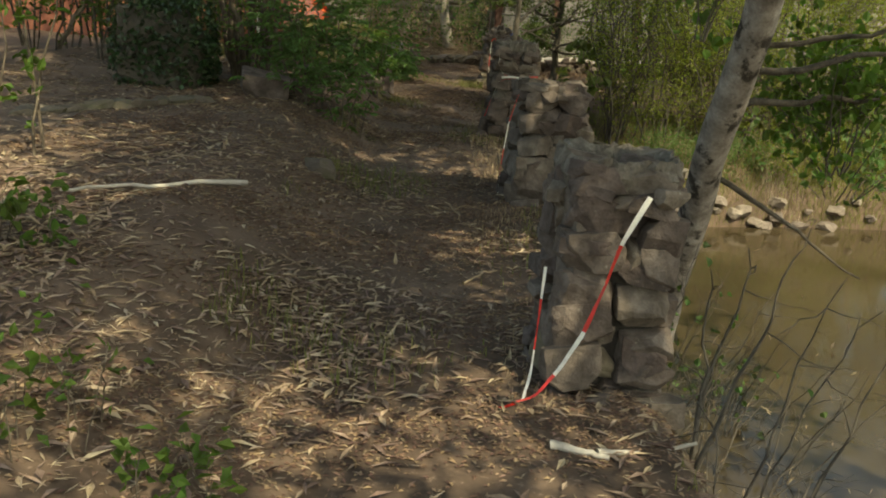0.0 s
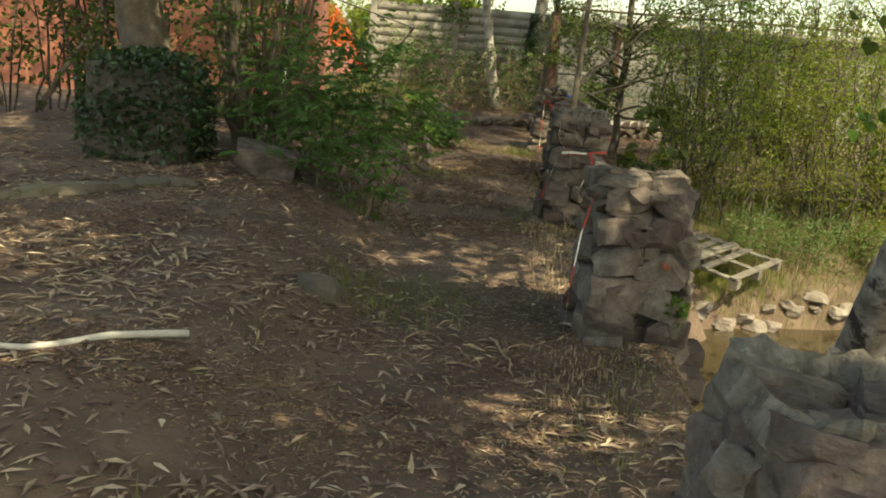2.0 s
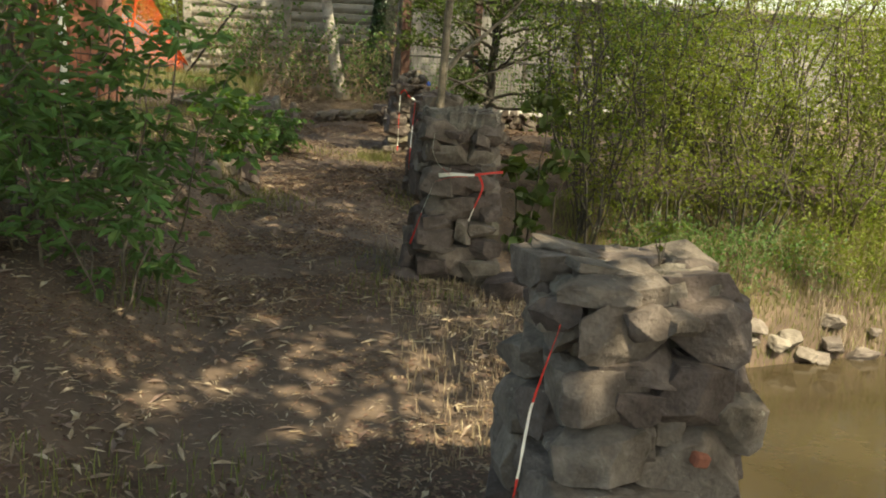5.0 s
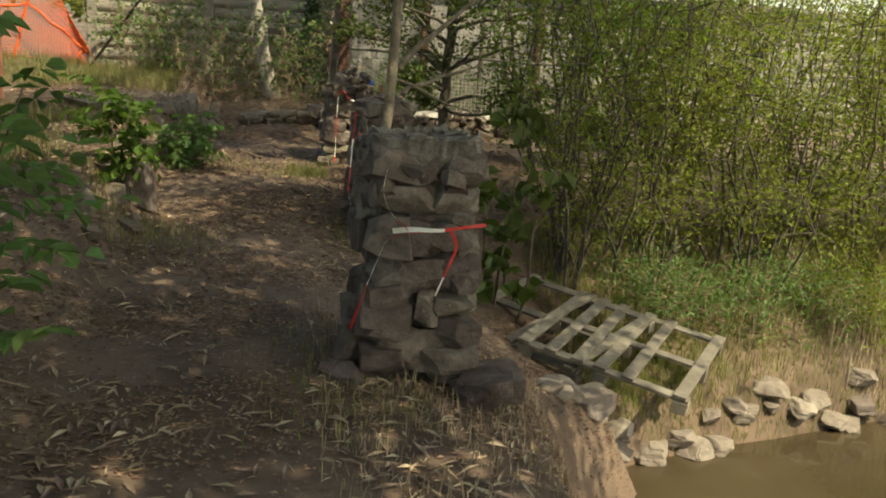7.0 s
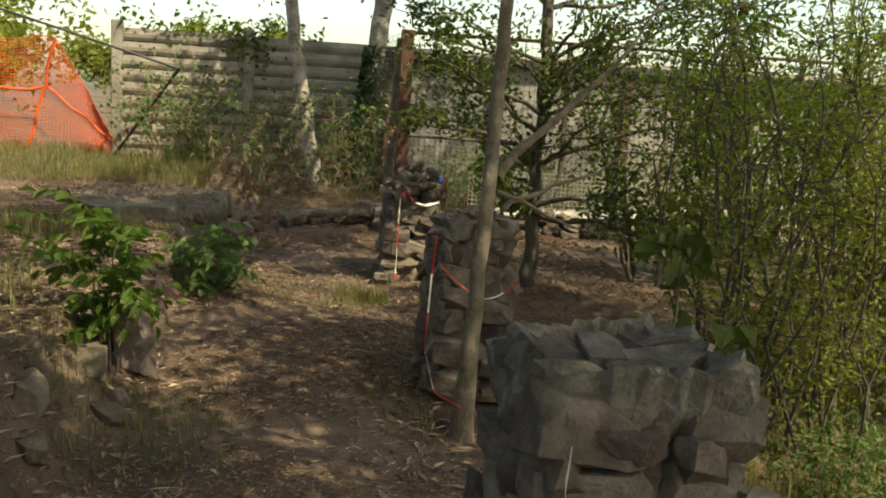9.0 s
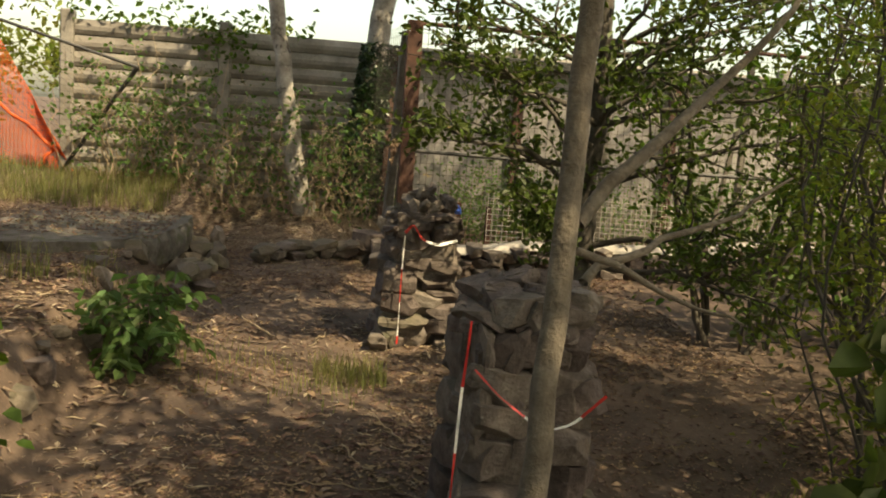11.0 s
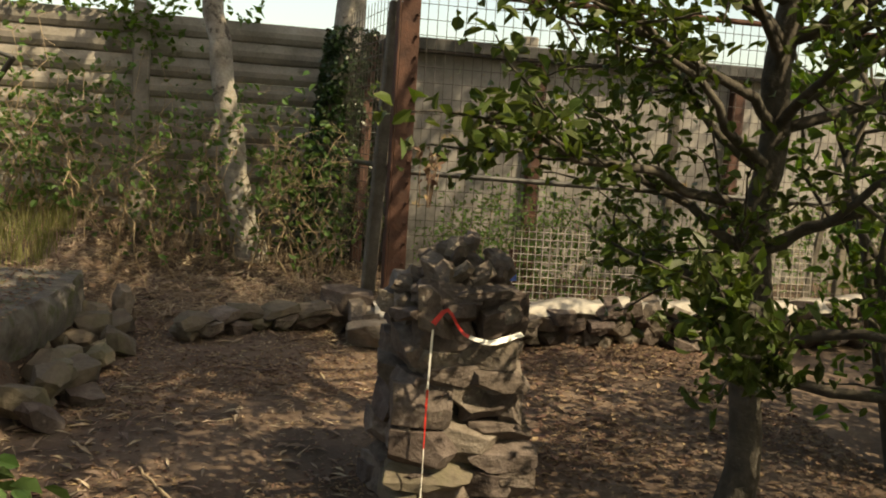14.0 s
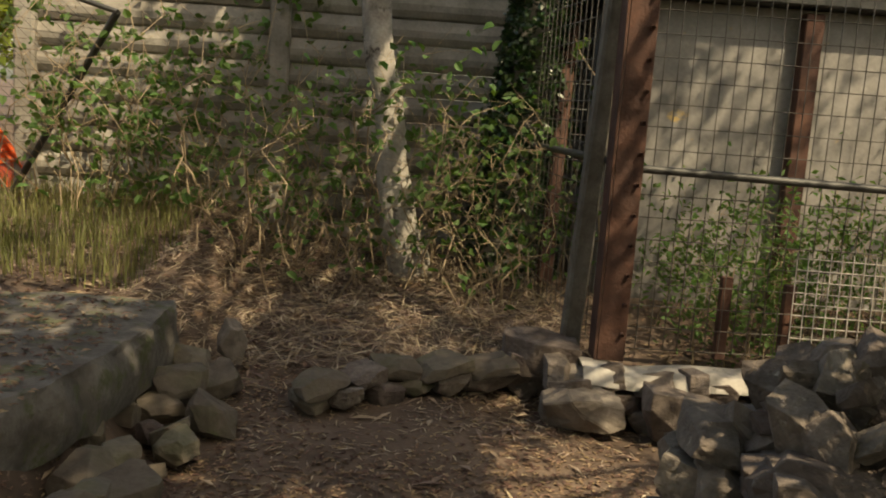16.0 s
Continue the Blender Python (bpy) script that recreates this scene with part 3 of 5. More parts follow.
# ---- mesh cage ----
def wire_grid(name, w, h, dx, dz, r, mat):
    """A welded mesh of w by h in the x-z plane, one bar a line."""
    bars = [([(x, 0, 0), (x, 0, h)], [r, r]) for x in np.arange(0, w + 1e-6, dx)]
    bars += [([(0, 2 * r, z), (w, 2 * r, z)], [r, r]) for z in np.arange(0, h + 1e-6, dz)]
    return tubes_mesh(name, bars, mat, 4, smooth=False)


def cage():
    c = thing("mesh_cage", (1.27, 18.62, 0.45), "rusty steel post cage clad in welded wire mesh", "cage")
    post = part("corner_post", box_mesh("corner_post", 0.012, 0.13, 2.0, M_RUST, 0.002, (-0.06, 0.0, 1.0)), c, label="rust-brown angle-iron corner post")
    part("flange", box_mesh("flange", 0.12, 0.012, 2.0, M_RUST, 0.002, (0.008, -0.06, 1.0)), post)
    bolt = tubes_mesh("bolt", [([(0, 0, 0), (0, -0.022, 0)], [0.011, 0.009])], M_RUST, 6)
    for z in np.arange(0.12, 1.95, 0.13):
        part("bolt", bolt, post, pose(0.045, -0.066, z))
    part("mesh_panel", wire_grid("mesh_panel", 5.6, 1.95, 0.062, 0.098, 0.0024, M_WIRE), c, pose(0.07, 0.02, 0.04))
    part("mesh_panel", wire_grid("mesh_panel", 1.5, 1.95, 0.09, 0.098, 0.0024, M_WIRE), c, pose(-0.03, 0.06, 0.04, 0, 0, 97))
    part("rail", tubes_mesh("rail", [([(-0.02, -0.02, 0.84), (2.6, -0.02, 0.79), (5.6, -0.02, 0.79)], [0.018] * 3)], M_STEEL, 8), c, label="dark steel mid rail")
    part("rail", tubes_mesh("rail", [([(-0.04, 0.02, 0.86), (-0.2, 1.5, 0.86)], [0.018] * 2)], M_STEEL, 8), c)
    part("rail", tubes_mesh("rail", [([(-0.05, 0.0, 1.98), (5.6, 0.0, 1.98)], [0.02] * 2)], M_RUST, 8), c)
    for x, h in ((0.53, 0.38), (0.82, 0.36)):
        part("stub_post", box_mesh("stub_post", 0.05, 0.04, h, M_RUST, 0.004, (x, 0.08, h / 2)), c, label="short rusty post stub")
    for x in (1.9, 3.3, 4.8):
        part("post", box_mesh("post", 0.06, 0.06, 2.0, M_WOOD, 0.006, (x, 0.09, 1.0)), c)
    part("brace", box_mesh("brace", 0.045, 0.03, 1.5, M_WOOD, 0.004), c, pose(3.15, 0.1, 0.75, 0, 9, 0))
    w = thing("wire_panel", (2.0, 18.5, 0.5), "pale galvanised mesh panel leaning on the cage", "fence panel")
    part("mesh", wire_grid("mesh", 2.2, 0.48, 0.05, 0.05, 0.0026, M_PALETWIG), w, pose(0.05, 0.05, 0.0, -5, 1, 0))


cage()
# stand-in for the angle iron's left flange, seen grey through the mesh
plank = tagged(new("wooden_post", box_mesh("wooden_post", 0.09, 0.06, 1.95, M_WOOD, 0.012, (0, 0, 0.97))), "grey strip standing in for the corner post's left flange", "post")
plank.matrix_world = pose(1.13, 18.78, 0.42, 2, 2, 12)
plank = tagged(new("wooden_post", box_mesh("wooden_post", 0.09, 0.05, 1.9, M_RUST, 0.008, (0, 0, 0.95))), "rust-brown leaning post among ivy", "post")
plank.matrix_world = pose(1.2, 20.2, 0.42, -3, 3, 20)


# ---- low stone walls ----
def stone_row(name, pts, h0, h1, label, seed, size=(0.14, 0.26), pools=(None,), cap=None, depth=0.24, courses=3):
    """A low wall of loose stones along a line."""
    g = np.random.default_rng(seed)
    pts = np.asarray(pts, float)
    base = thing(name, (pts[0][0], pts[0][1], gz(*pts[0])), label, "stone wall")
    o = np.array(base.location)
    seg = np.linalg.norm(np.diff(pts, axis=0), axis=1)
    total = seg.sum()
    cum = np.concatenate(([0], np.cumsum(seg)))
    for c in range(courses):
        s = g.uniform(-0.1, 0.05)
        while s < total:
            w = g.uniform(*size)
            m = np.clip(s + w / 2, 0, total)
            x, y = np.interp(m, cum, pts[:, 0]), np.interp(m, cum, pts[:, 1])
            i = min(np.searchsorted(cum, m, side="right") - 1, len(seg) - 1)
            ang = math.degrees(math.atan2(*(pts[i + 1] - pts[i])[::-1]))
            hh = np.interp(m / total, [0, 1], [h0, h1])
            ch = hh / courses
            pool = pools[int(g.integers(len(pools)))] or STONES
            mt = pose(x - o[0] + g.uniform(-0.03, 0.03), y - o[1] + g.uniform(-0.05, 0.04), gz(x, y) - o[2] + ch * (c + 0.5) + g.uniform(-0.02, 0.02), g.uniform(-14, 14), g.uniform(-14, 14), ang + g.uniform(-18, 18))
            part("stone", pool[int(g.integers(len(pool)))], base, mt @ Matrix.Diagonal((w * 1.08, depth * g.uniform(0.8, 1.3), ch * g.uniform(1.05, 1.6), 1)))
            s += w
    if cap:
        w, h, thick = cap
        n = 40
        t = np.linspace(0.02, 0.98, n)
        X, Y = np.interp(t * total, cum, pts[:, 0]), np.interp(t * total, cum, pts[:, 1])
        V = []
        for i in range(n):
            zt = gz(X[i], Y[i]) + np.interp(t[i], [0, 1], [h0, h1]) + thick * g.uniform(0.2, 1.0)
            for dy, dz in ((-w / 2 + g.uniform(-0.03, 0.03), -0.06), (-w / 2 + 0.03, 0), (w / 2, 0.01), (w / 2, -0.08)):
                V.append((X[i] - o[0], Y[i] + dy - o[1], zt + dz - o[2]))
        i = np.arange(n - 1)[:, None] * 4
        F = np.concatenate([i + np.array([[a, a + 1, a + 5, a + 4]]) for a in range(3)])
        part("mortar_cap", mesh_of("mortar_cap", V, F, M_MORTAR, True), base, label="crumbling white mortar cap")
    return base


stone_row("low_wall", [(1.05, 18.5), (2.2, 18.45), (3.6, 18.4), (5.6, 18.4)], 0.22, 0.34, "low rubble wall with a pale crumbling mortar cap", 21, (0.09, 0.19), (None, None, PALE), (0.17, 0.3, 0.025))
stone_row("stone_edging", [(-0.02, 18.25), (0.35, 18.45), (0.75, 18.62), (1.05, 18.75)], 0.13, 0.18, "row of dark loose stones across the path", 22, (0.13, 0.26), (None, MOSSY), None, 0.2, 2)
rock((0.98, 18.72, 0.36), (0.34, 0.3, 0.3), "large grey stone at the wall's end", None, 5)
rock((1.13, 18.35, 0.3), (0.34, 0.26, 0.18), "flat pale stone at the wall's foot", PALE, 2)
rock((1.5, 18.3, 0.3), (0.26, 0.2, 0.22), "squat grey stone leaning on the wall", None, 8)


# ---- slab terrace and bank stones ----
def slab():
    bm = bmesh.new()
    top = [(-0.68, 17.42), (-0.6, 18.1), (-0.62, 18.6), (-1.1, 18.66), (-1.9, 18.5), (-2.0, 17.2), (-1.6, 16.6), (-1.05, 16.75), (-0.86, 17.0)]
    rows = [[(x + 0.01, y, 0.34) for x, y in top], [(x + 0.03, y, 0.44) for x, y in top], [(x + 0.02, y, 0.53) for x, y in top], [(x, y, 0.58) for x, y in top]]
    rings = [[bm.verts.new(p) for p in r] for r in rows]
    n = len(top)
    for lo, hi in zip(rings, rings[1:]):
        for i in range(n):
            bm.faces.new((lo[i], lo[(i + 1) % n], hi[(i + 1) % n], hi[i]))
    bmesh.ops.triangulate(bm, faces=[bm.faces.new(rings[-1])])
    for _ in range(4):
        long = [e for e in bm.edges if e.calc_length() > 0.07]
        bmesh.ops.subdivide_edges(bm, edges=long, cuts=1)
        bmesh.ops.triangulate(bm, faces=bm.faces[:])
    for v in bm.verts:
        rim = 1.0 if v.co.z < 0.57 else 0.25
        q = v.co * 5
        v.co += Vector((noise.noise(q), noise.noise(q + Vector((9, 0, 0))), noise.noise(q * 1.4 + Vector((0, 9, 0))) * 0.7)) * 0.04 * rim
        v.co.z += noise.noise(v.co * 17) * 0.008
    bmesh.ops.recalc_face_normals(bm, faces=bm.faces[:])
    tagged(new("concrete_slab", bm_mesh("concrete_slab", bm, M_SLAB)), "broken old concrete slab edge strewn with grit", "slab", kind="structure")


slab()
g_bank = np.random.default_rng(17)
# mostly the darker mossy stones, whose tone stands in for the bank's shadow
for i in range(30):
    t = i / 29
    y = 11.4 + 7.4 * t
    x = float(np.interp(y, [11.4, 13, 15, 16.5, 17.5, 18.8], [-0.72, -0.72, -0.8, -0.78, -0.58, -0.5])) + g_bank.uniform(-0.16, 0.08)
    s = g_bank.uniform(0.1, 0.24)
    rock((x, y + g_bank.uniform(-0.08, 0.08), gz(x, y) + s * 0.02), (s, s * g_bank.uniform(0.6, 0.9), s * g_bank.uniform(0.5, 0.85)),
         "grey half-buried stone in the earth bank", None if i % 3 == 0 else MOSSY, i, g_bank.uniform(0, 180), name="bank_stone", group="bank stones")
# here too the darker mossy stones carry the shadow under the slab
for i in range(20):
    y = 16.8 + 1.8 * i / 19
    s = g_bank.uniform(0.1, 0.24)
    rock((-0.5 + g_bank.uniform(-0.06, 0.2), y, 0.24 + g_bank.uniform(-0.05, 0.14)), (s * 0.8, s, s * 0.6), "dark stone propping the slab edge", None if i % 4 == 0 else MOSSY, 50 + i, g_bank.uniform(0, 180), g_bank.uniform(-35, 35), name="bank_stone", group="bank stones")
rock((-0.68, 13.15, 0.3), (0.22, 0.2, 0.42), "upright grey stone in the bank", None, 3, 20, name="bank_stone", group="bank stones")
rock((-0.64, 12.6, 0.17), (0.09, 0.08, 0.1), "small white stone beside the path", PALE, 1)
rock((-0.4, 18.75, 0.38), (0.14, 0.07, 0.22), "orange-lit flat stone on edge", PALE, 4)
rock((-1.66, 8.7, gz(-1.66, 8.7) + 0.06), (0.46, 0.34, 0.34), "large grey boulder under the bushes", STONES, 8, 15, 12)
rock((-0.85, 6.5, gz(-0.85, 6.5) + 0.02), (0.24, 0.2, 0.2), "small mossy stone in the litter", MOSSY, 2)
for i in range(9):
    t = i / 8
    x, y = -3.2 + 1.1 * t, 6.95 + 1.05 * t
    rock((x, y, gz(x, y) + 0.0), (0.26, 0.16, 0.13), "low mossy kerb stone", MOSSY, i, 45, name="kerb_stone", group="mossy kerb")

# pond-edge stones
g_bank = np.random.default_rng(23)
shore_line = [(1.75, 10.75), (2.1, 11.15), (2.6, 11.6), (3.3, 11.78), (3.9, 11.95), (4.6, 12.12), (5.4, 12.3), (6.4, 12.48)]
for i in range(40):
    t = i / 39 * 7
    k = min(int(t), 6)
    x = shore_line[k][0] + (shore_line[k + 1][0] - shore_line[k][0]) * (t - k) + g_bank.uniform(-0.08, 0.08)
    y = shore_line[k][1] + (shore_line[k + 1][1] - shore_line[k][1]) * (t - k) + g_bank.uniform(-0.06, 0.14)
    s = g_bank.uniform(0.16, 0.34)
    rock((x, y, max(gz(x, y), WATER_Z) + s * 0.08), (s, s * 0.75, s * 0.45), "pale rounded stone at the water's edge", PALE, i, g_bank.uniform(0, 180), name="shore_stone", group="pond-edge stones")
for x, y, z, s in ((1.12, 6.55, -0.12, 0.34), (1.2, 6.9, -0.1, 0.3), (0.95, 6.42, -0.02, 0.22), (0.68, 3.2, -0.02, 0.2), (0.92, 3.25, -0.04, 0.24), (1.2, 10.0, -0.02, 0.34), (1.15, 9.82, 0.05, 0.26), (0.55, 9.95, 0.08, 0.2), (0.86, 15.92, 0.15, 0.16)):
    rock((x, y, z), (s, s * 0.8, s * 0.6), "squat stone at a pillar's foot", None, int(x * 100), x * 300, name="foot_stone", group="stones at the pillars' feet")


# ---- pallets ----
def pallet(m, label, L=1.2, W=1.6, missing=()):
    p = thing("wooden_pallet", (0, 0, 0), label, "pallet", "pallets on the bank")
    p.matrix_basis = m
    slat = box_mesh("slat", 0.085, W, 0.02, M_WOOD, 0.003)
    string = box_mesh("stringer", L, 0.09, 0.022, M_WOOD, 0.003)
    block = box_mesh("block", 0.1, 0.095, 0.08, M_WOOD, 0.004)
    xs = np.linspace(-L / 2 + 0.045, L / 2 - 0.045, 7)
    for i, x in enumerate(xs):
        if i not in missing:
            part("slat", slat, p, pose(x, 0, 0.052, 0, 0, (i % 3 - 1) * 1.2))
    for y in (-W / 2 + 0.05, 0, W / 2 - 0.05):
        part("stringer", string, p, pose(0, y, 0.03))
        for x in (xs[0], 0, xs[-1]):
            part("block", block, p, pose(x, y, -0.022))
    return p


pallet(pose(2.74, 11.93, -0.5, 2, 8, -37), "weathered grey wooden pallet tipped on the bank", 1.15, 1.3, missing=(5,))
pallet(pose(2.3, 12.3, -0.46, 6, 5, -48), "broken grey pallet frame behind another pallet", 1.1, 1.2, missing=(1, 2, 4, 5))


brick = tagged(new("brick_fragment", box_mesh("brick_fragment", 0.045, 0.05, 0.035, M_BRICK, 0.006)), "broken red brick wedged in a stone pillar", "brick")
brick.matrix_world = pose(0.98, 6.5, 0.53, 8, 12, 10)
bag = new("plastic_bag", PALE[5].copy())
bag.data.materials[0] = M_BLUE
bag.matrix_world = pose(1.36, 16.36, 0.98) @ Matrix.Diagonal((0.12, 0.08, 0.06, 1))
tagged(bag, "crumpled blue plastic scrap on a pillar", "litter")


# ---- barrier tape ----
def tape(points, label, width=0.06, seed=0, first=0, flat=False):
    """Red and white tape along points, in bands of 0.2 m, twisting a little."""
    g = np.random.default_rng(seed)
    P = np.asarray(points, float)
    cum = np.concatenate(([0], np.cumsum(np.linalg.norm(np.diff(P, axis=0), axis=1))))
    n = max(8, int(cum[-1] / 0.025))
    s = np.linspace(0, cum[-1], n)
    Q = np.stack([np.interp(s, cum, P[:, k]) for k in range(3)], 1)
    Q[1:-1] = (Q[:-2] + 2 * Q[1:-1] + Q[2:]) / 4
    Q[:, 1] += np.cumsum(g.normal(0, 0.0015, n))
    d = np.gradient(Q, axis=0)
    d /= np.linalg.norm(d, axis=1, keepdims=True)
    ang = g.uniform(0, 3) + np.cumsum(g.normal(0, 0.12, n)) * 1.2
    a = np.cross(d, [0, 1, 0.01])
    a /= np.linalg.norm(a, axis=1, keepdims=True)
    b = np.cross(d, a)
    ws = width * (0.35 + 0.65 * np.abs(np.sin(s * 4 + seed)))[:, None]
    if flat:
        ang, ws = 0.12 * np.sin(s * 9 + seed), width * (0.75 + 0.25 * np.sin(s * 11 + seed))[:, None]
    off = (a * np.cos(ang)[:, None] * 0.8 + b * np.sin(ang)[:, None] * 0.6) * ws / 2
    t = thing("barrier_tape", tuple(Q[0]), label, "barrier tape", "barrier tape on the pillars")
    o = Q[0]
    k0 = 0
    while k0 < n - 1:
        k1 = min(n - 1, k0 + 8)
        V = np.concatenate([Q[k0:k1 + 1] - off[k0:k1 + 1] - o, Q[k0:k1 + 1] + off[k0:k1 + 1] - o])
        m = k1 - k0 + 1
        F = np.array([(i, i + 1, m + i + 1, m + i) for i in range(m - 1)])
        red = (k0 // 8 + first) % 2
        part("band", mesh_of("band", V, F, M_RED if red else M_WHITE, True), t, label="red band" if red else "white band")
        k0 = k1
    return t


LOOSE = "loose red and white barrier tape draped on a stone pillar"
tape([(0.77, 3.17, 0.87), (0.72, 3.16, 0.77), (0.68, 3.16, 0.68), (0.64, 3.16, 0.52)], LOOSE, 0.028, 1, 0, True)
tape([(0.64, 3.16, 0.52), (0.57, 3.15, 0.31), (0.49, 3.14, 0.16), (0.4, 3.12, 0.05), (0.31, 3.1, 0.03)], LOOSE, 0.024, 7, 1)
tape([(0.36, 3.14, 0.02), (0.39, 3.2, 0.12), (0.4, 3.22, 0.3), (0.41, 3.24, 0.55)], LOOSE, 0.018, 2)
tape([(0.36, 3.12, 0.02), (0.3, 3.06, 0.03), (0.26, 3.04, 0.02)], LOOSE, 0.03, 6, 1)
tape([(0.57, 6.44, 0.9), (0.52, 6.46, 0.7), (0.49, 6.47, 0.4), (0.48, 6.46, 0.06), (0.42, 6.43, 0.03), (0.3, 6.38, 0.04)], LOOSE, 0.013, 3, 1)
tape([(0.69, 9.9, 0.99), (0.67, 9.86, 0.9), (0.7, 9.85, 0.82), (0.78, 9.84, 0.75)], LOOSE, 0.014, 4)
tape([(0.72, 9.86, 0.74), (0.8, 9.84, 0.755), (0.92, 9.84, 0.75), (1.02, 9.85, 0.765), (1.12, 9.88, 0.77)], LOOSE, 0.03, 14, 0, True)
tape([(0.9, 9.87, 0.74), (0.8, 9.88, 0.73), (0.7, 9.89, 0.7), (0.63, 9.9, 0.5), (0.57, 9.92, 0.3)], LOOSE, 0.018, 5, 1)
tape([(0.96, 9.87, 0.76), (1.0, 9.87, 0.68), (0.96, 9.87, 0.58), (0.92, 9.88, 0.46)], LOOSE, 0.018, 8, 1, True)
tape([(0.9, 12.99, 0.8), (0.98, 12.97, 0.72), (1.12, 12.95, 0.62), (1.22, 12.97, 0.63), (1.34, 13.0, 0.72)], LOOSE, 0.02, 9, 1)
tape([(0.88, 13.0, 0.95), (0.86, 12.98, 0.7), (0.84, 12.95, 0.35), (0.88, 12.8, 0.16), (1.0, 12.66, 0.13)], LOOSE, 0.012, 10, 1)
tape([(0.99, 15.89, 0.84), (0.98, 15.87, 0.6), (0.98, 15.86, 0.35), (0.975, 15.85, 0.16)], LOOSE, 0.02, 11)
tape([(0.99, 15.89, 0.86), (1.04, 15.9, 0.92), (1.1, 15.9, 0.82), (1.2, 15.9, 0.79), (1.33, 15.94, 0.82)], LOOSE, 0.035, 12, 1)


# ---- orange net and gate frame ----
def orange_net():
    n = thing("safety_net", (-2.3, 21.0, 0.72), "torn orange plastic safety netting hung beside the fence", "netting")
    o = np.array((-2.3, 21.0, 0.72))
    A = np.array([(-5.2, 20.6, 0.72), (-4.3, 20.8, 0.7), (-3.2, 20.95, 0.7), (-2.2, 21.0, 0.7)])
    B = np.array([(-5.4, 20.6, 2.0), (-4.3, 20.8, 2.05), (-3.05, 20.95, 2.26), (-2.35, 21.0, 1.0)])
    t = np.linspace(0, 1, 75)
    top = np.stack([np.interp(t, [0, 0.33, 0.72, 1], B[:, k]) for k in range(3)], 1)
    low = np.stack([np.interp(t, [0, 0.33, 0.72, 1], A[:, k]) for k in range(3)], 1)
    def at(i, v):
        p = low[i] + (top[i] - low[i]) * v
        return p + np.array([0, 0.04 * math.sin(i * 0.35 + v * 5), 0.012 * math.sin(i * 0.7)]) - o
    bars = []
    for i in range(75):
        bars.append(([at(i, v) for v in np.linspace(0, 1, 12)], [0.003] * 12))
    for v in np.linspace(0, 1, 40):
        bars.append(([at(i, v) for i in range(0, 75, 2)], [0.0038] * 38))
    part("mesh", tubes_mesh("mesh", bars, M_NET, 4), n)
    for a in (((48, 0.0), (54, 0.98)), ((66, 0.02), (72, 0.72)), ((30, 0.0), (36, 0.98))):
        ln = [at(int(round(a[0][0] + (a[1][0] - a[0][0]) * s)), a[0][1] + (a[1][1] - a[0][1]) * s) + np.array((0, -0.012, 0)) for s in np.linspace(0, 1, 9)]
        part("fold", tubes_mesh("fold", [(ln, [0.022] * 9)], M_NET, 6), n)
    ln = [at(i, 0.56 + 0.02 * math.sin(i)) + np.array((0, -0.012, 0)) for i in range(0, 74, 4)]
    part("fold", tubes_mesh("fold", [(ln, [0.02] * len(ln))], M_NET, 6), n)


def gate_frame():
    A, B, C = np.array((-1.38, 20.1, 1.9)), np.array((-2.28, 20.8, 0.75)), np.array((-4.3, 20.35, 2.7))
    gfr = thing("leaning_gate", tuple(B), "leaning dark tubular gate frame with chain-link wire", "gate")
    part("tube", tubes_mesh("tube", [([A - B, B - B], [0.022] * 2)], M_STEEL, 8), gfr)
    part("tube", tubes_mesh("tube", [([A - B, C - B], [0.016] * 2)], M_STEEL, 8), gfr)
    bars = []
    u, v = B - A, C - A
    for i in range(1, 22):
        s = i / 22
        bars.append(([A + u * s - B, A + v * s - B], [0.0016] * 2))
        if i < 20:
            bars.append(([A + u * s - B, A + u + v * 0 + v * (1 - s) * (1 - s) - B - u * (1 - s) * 0.6], [0.0016] * 2))
    part("chain_link", tubes_mesh("chain_link", bars, M_WIRE, 4), gfr)


orange_net()
gate_frame()


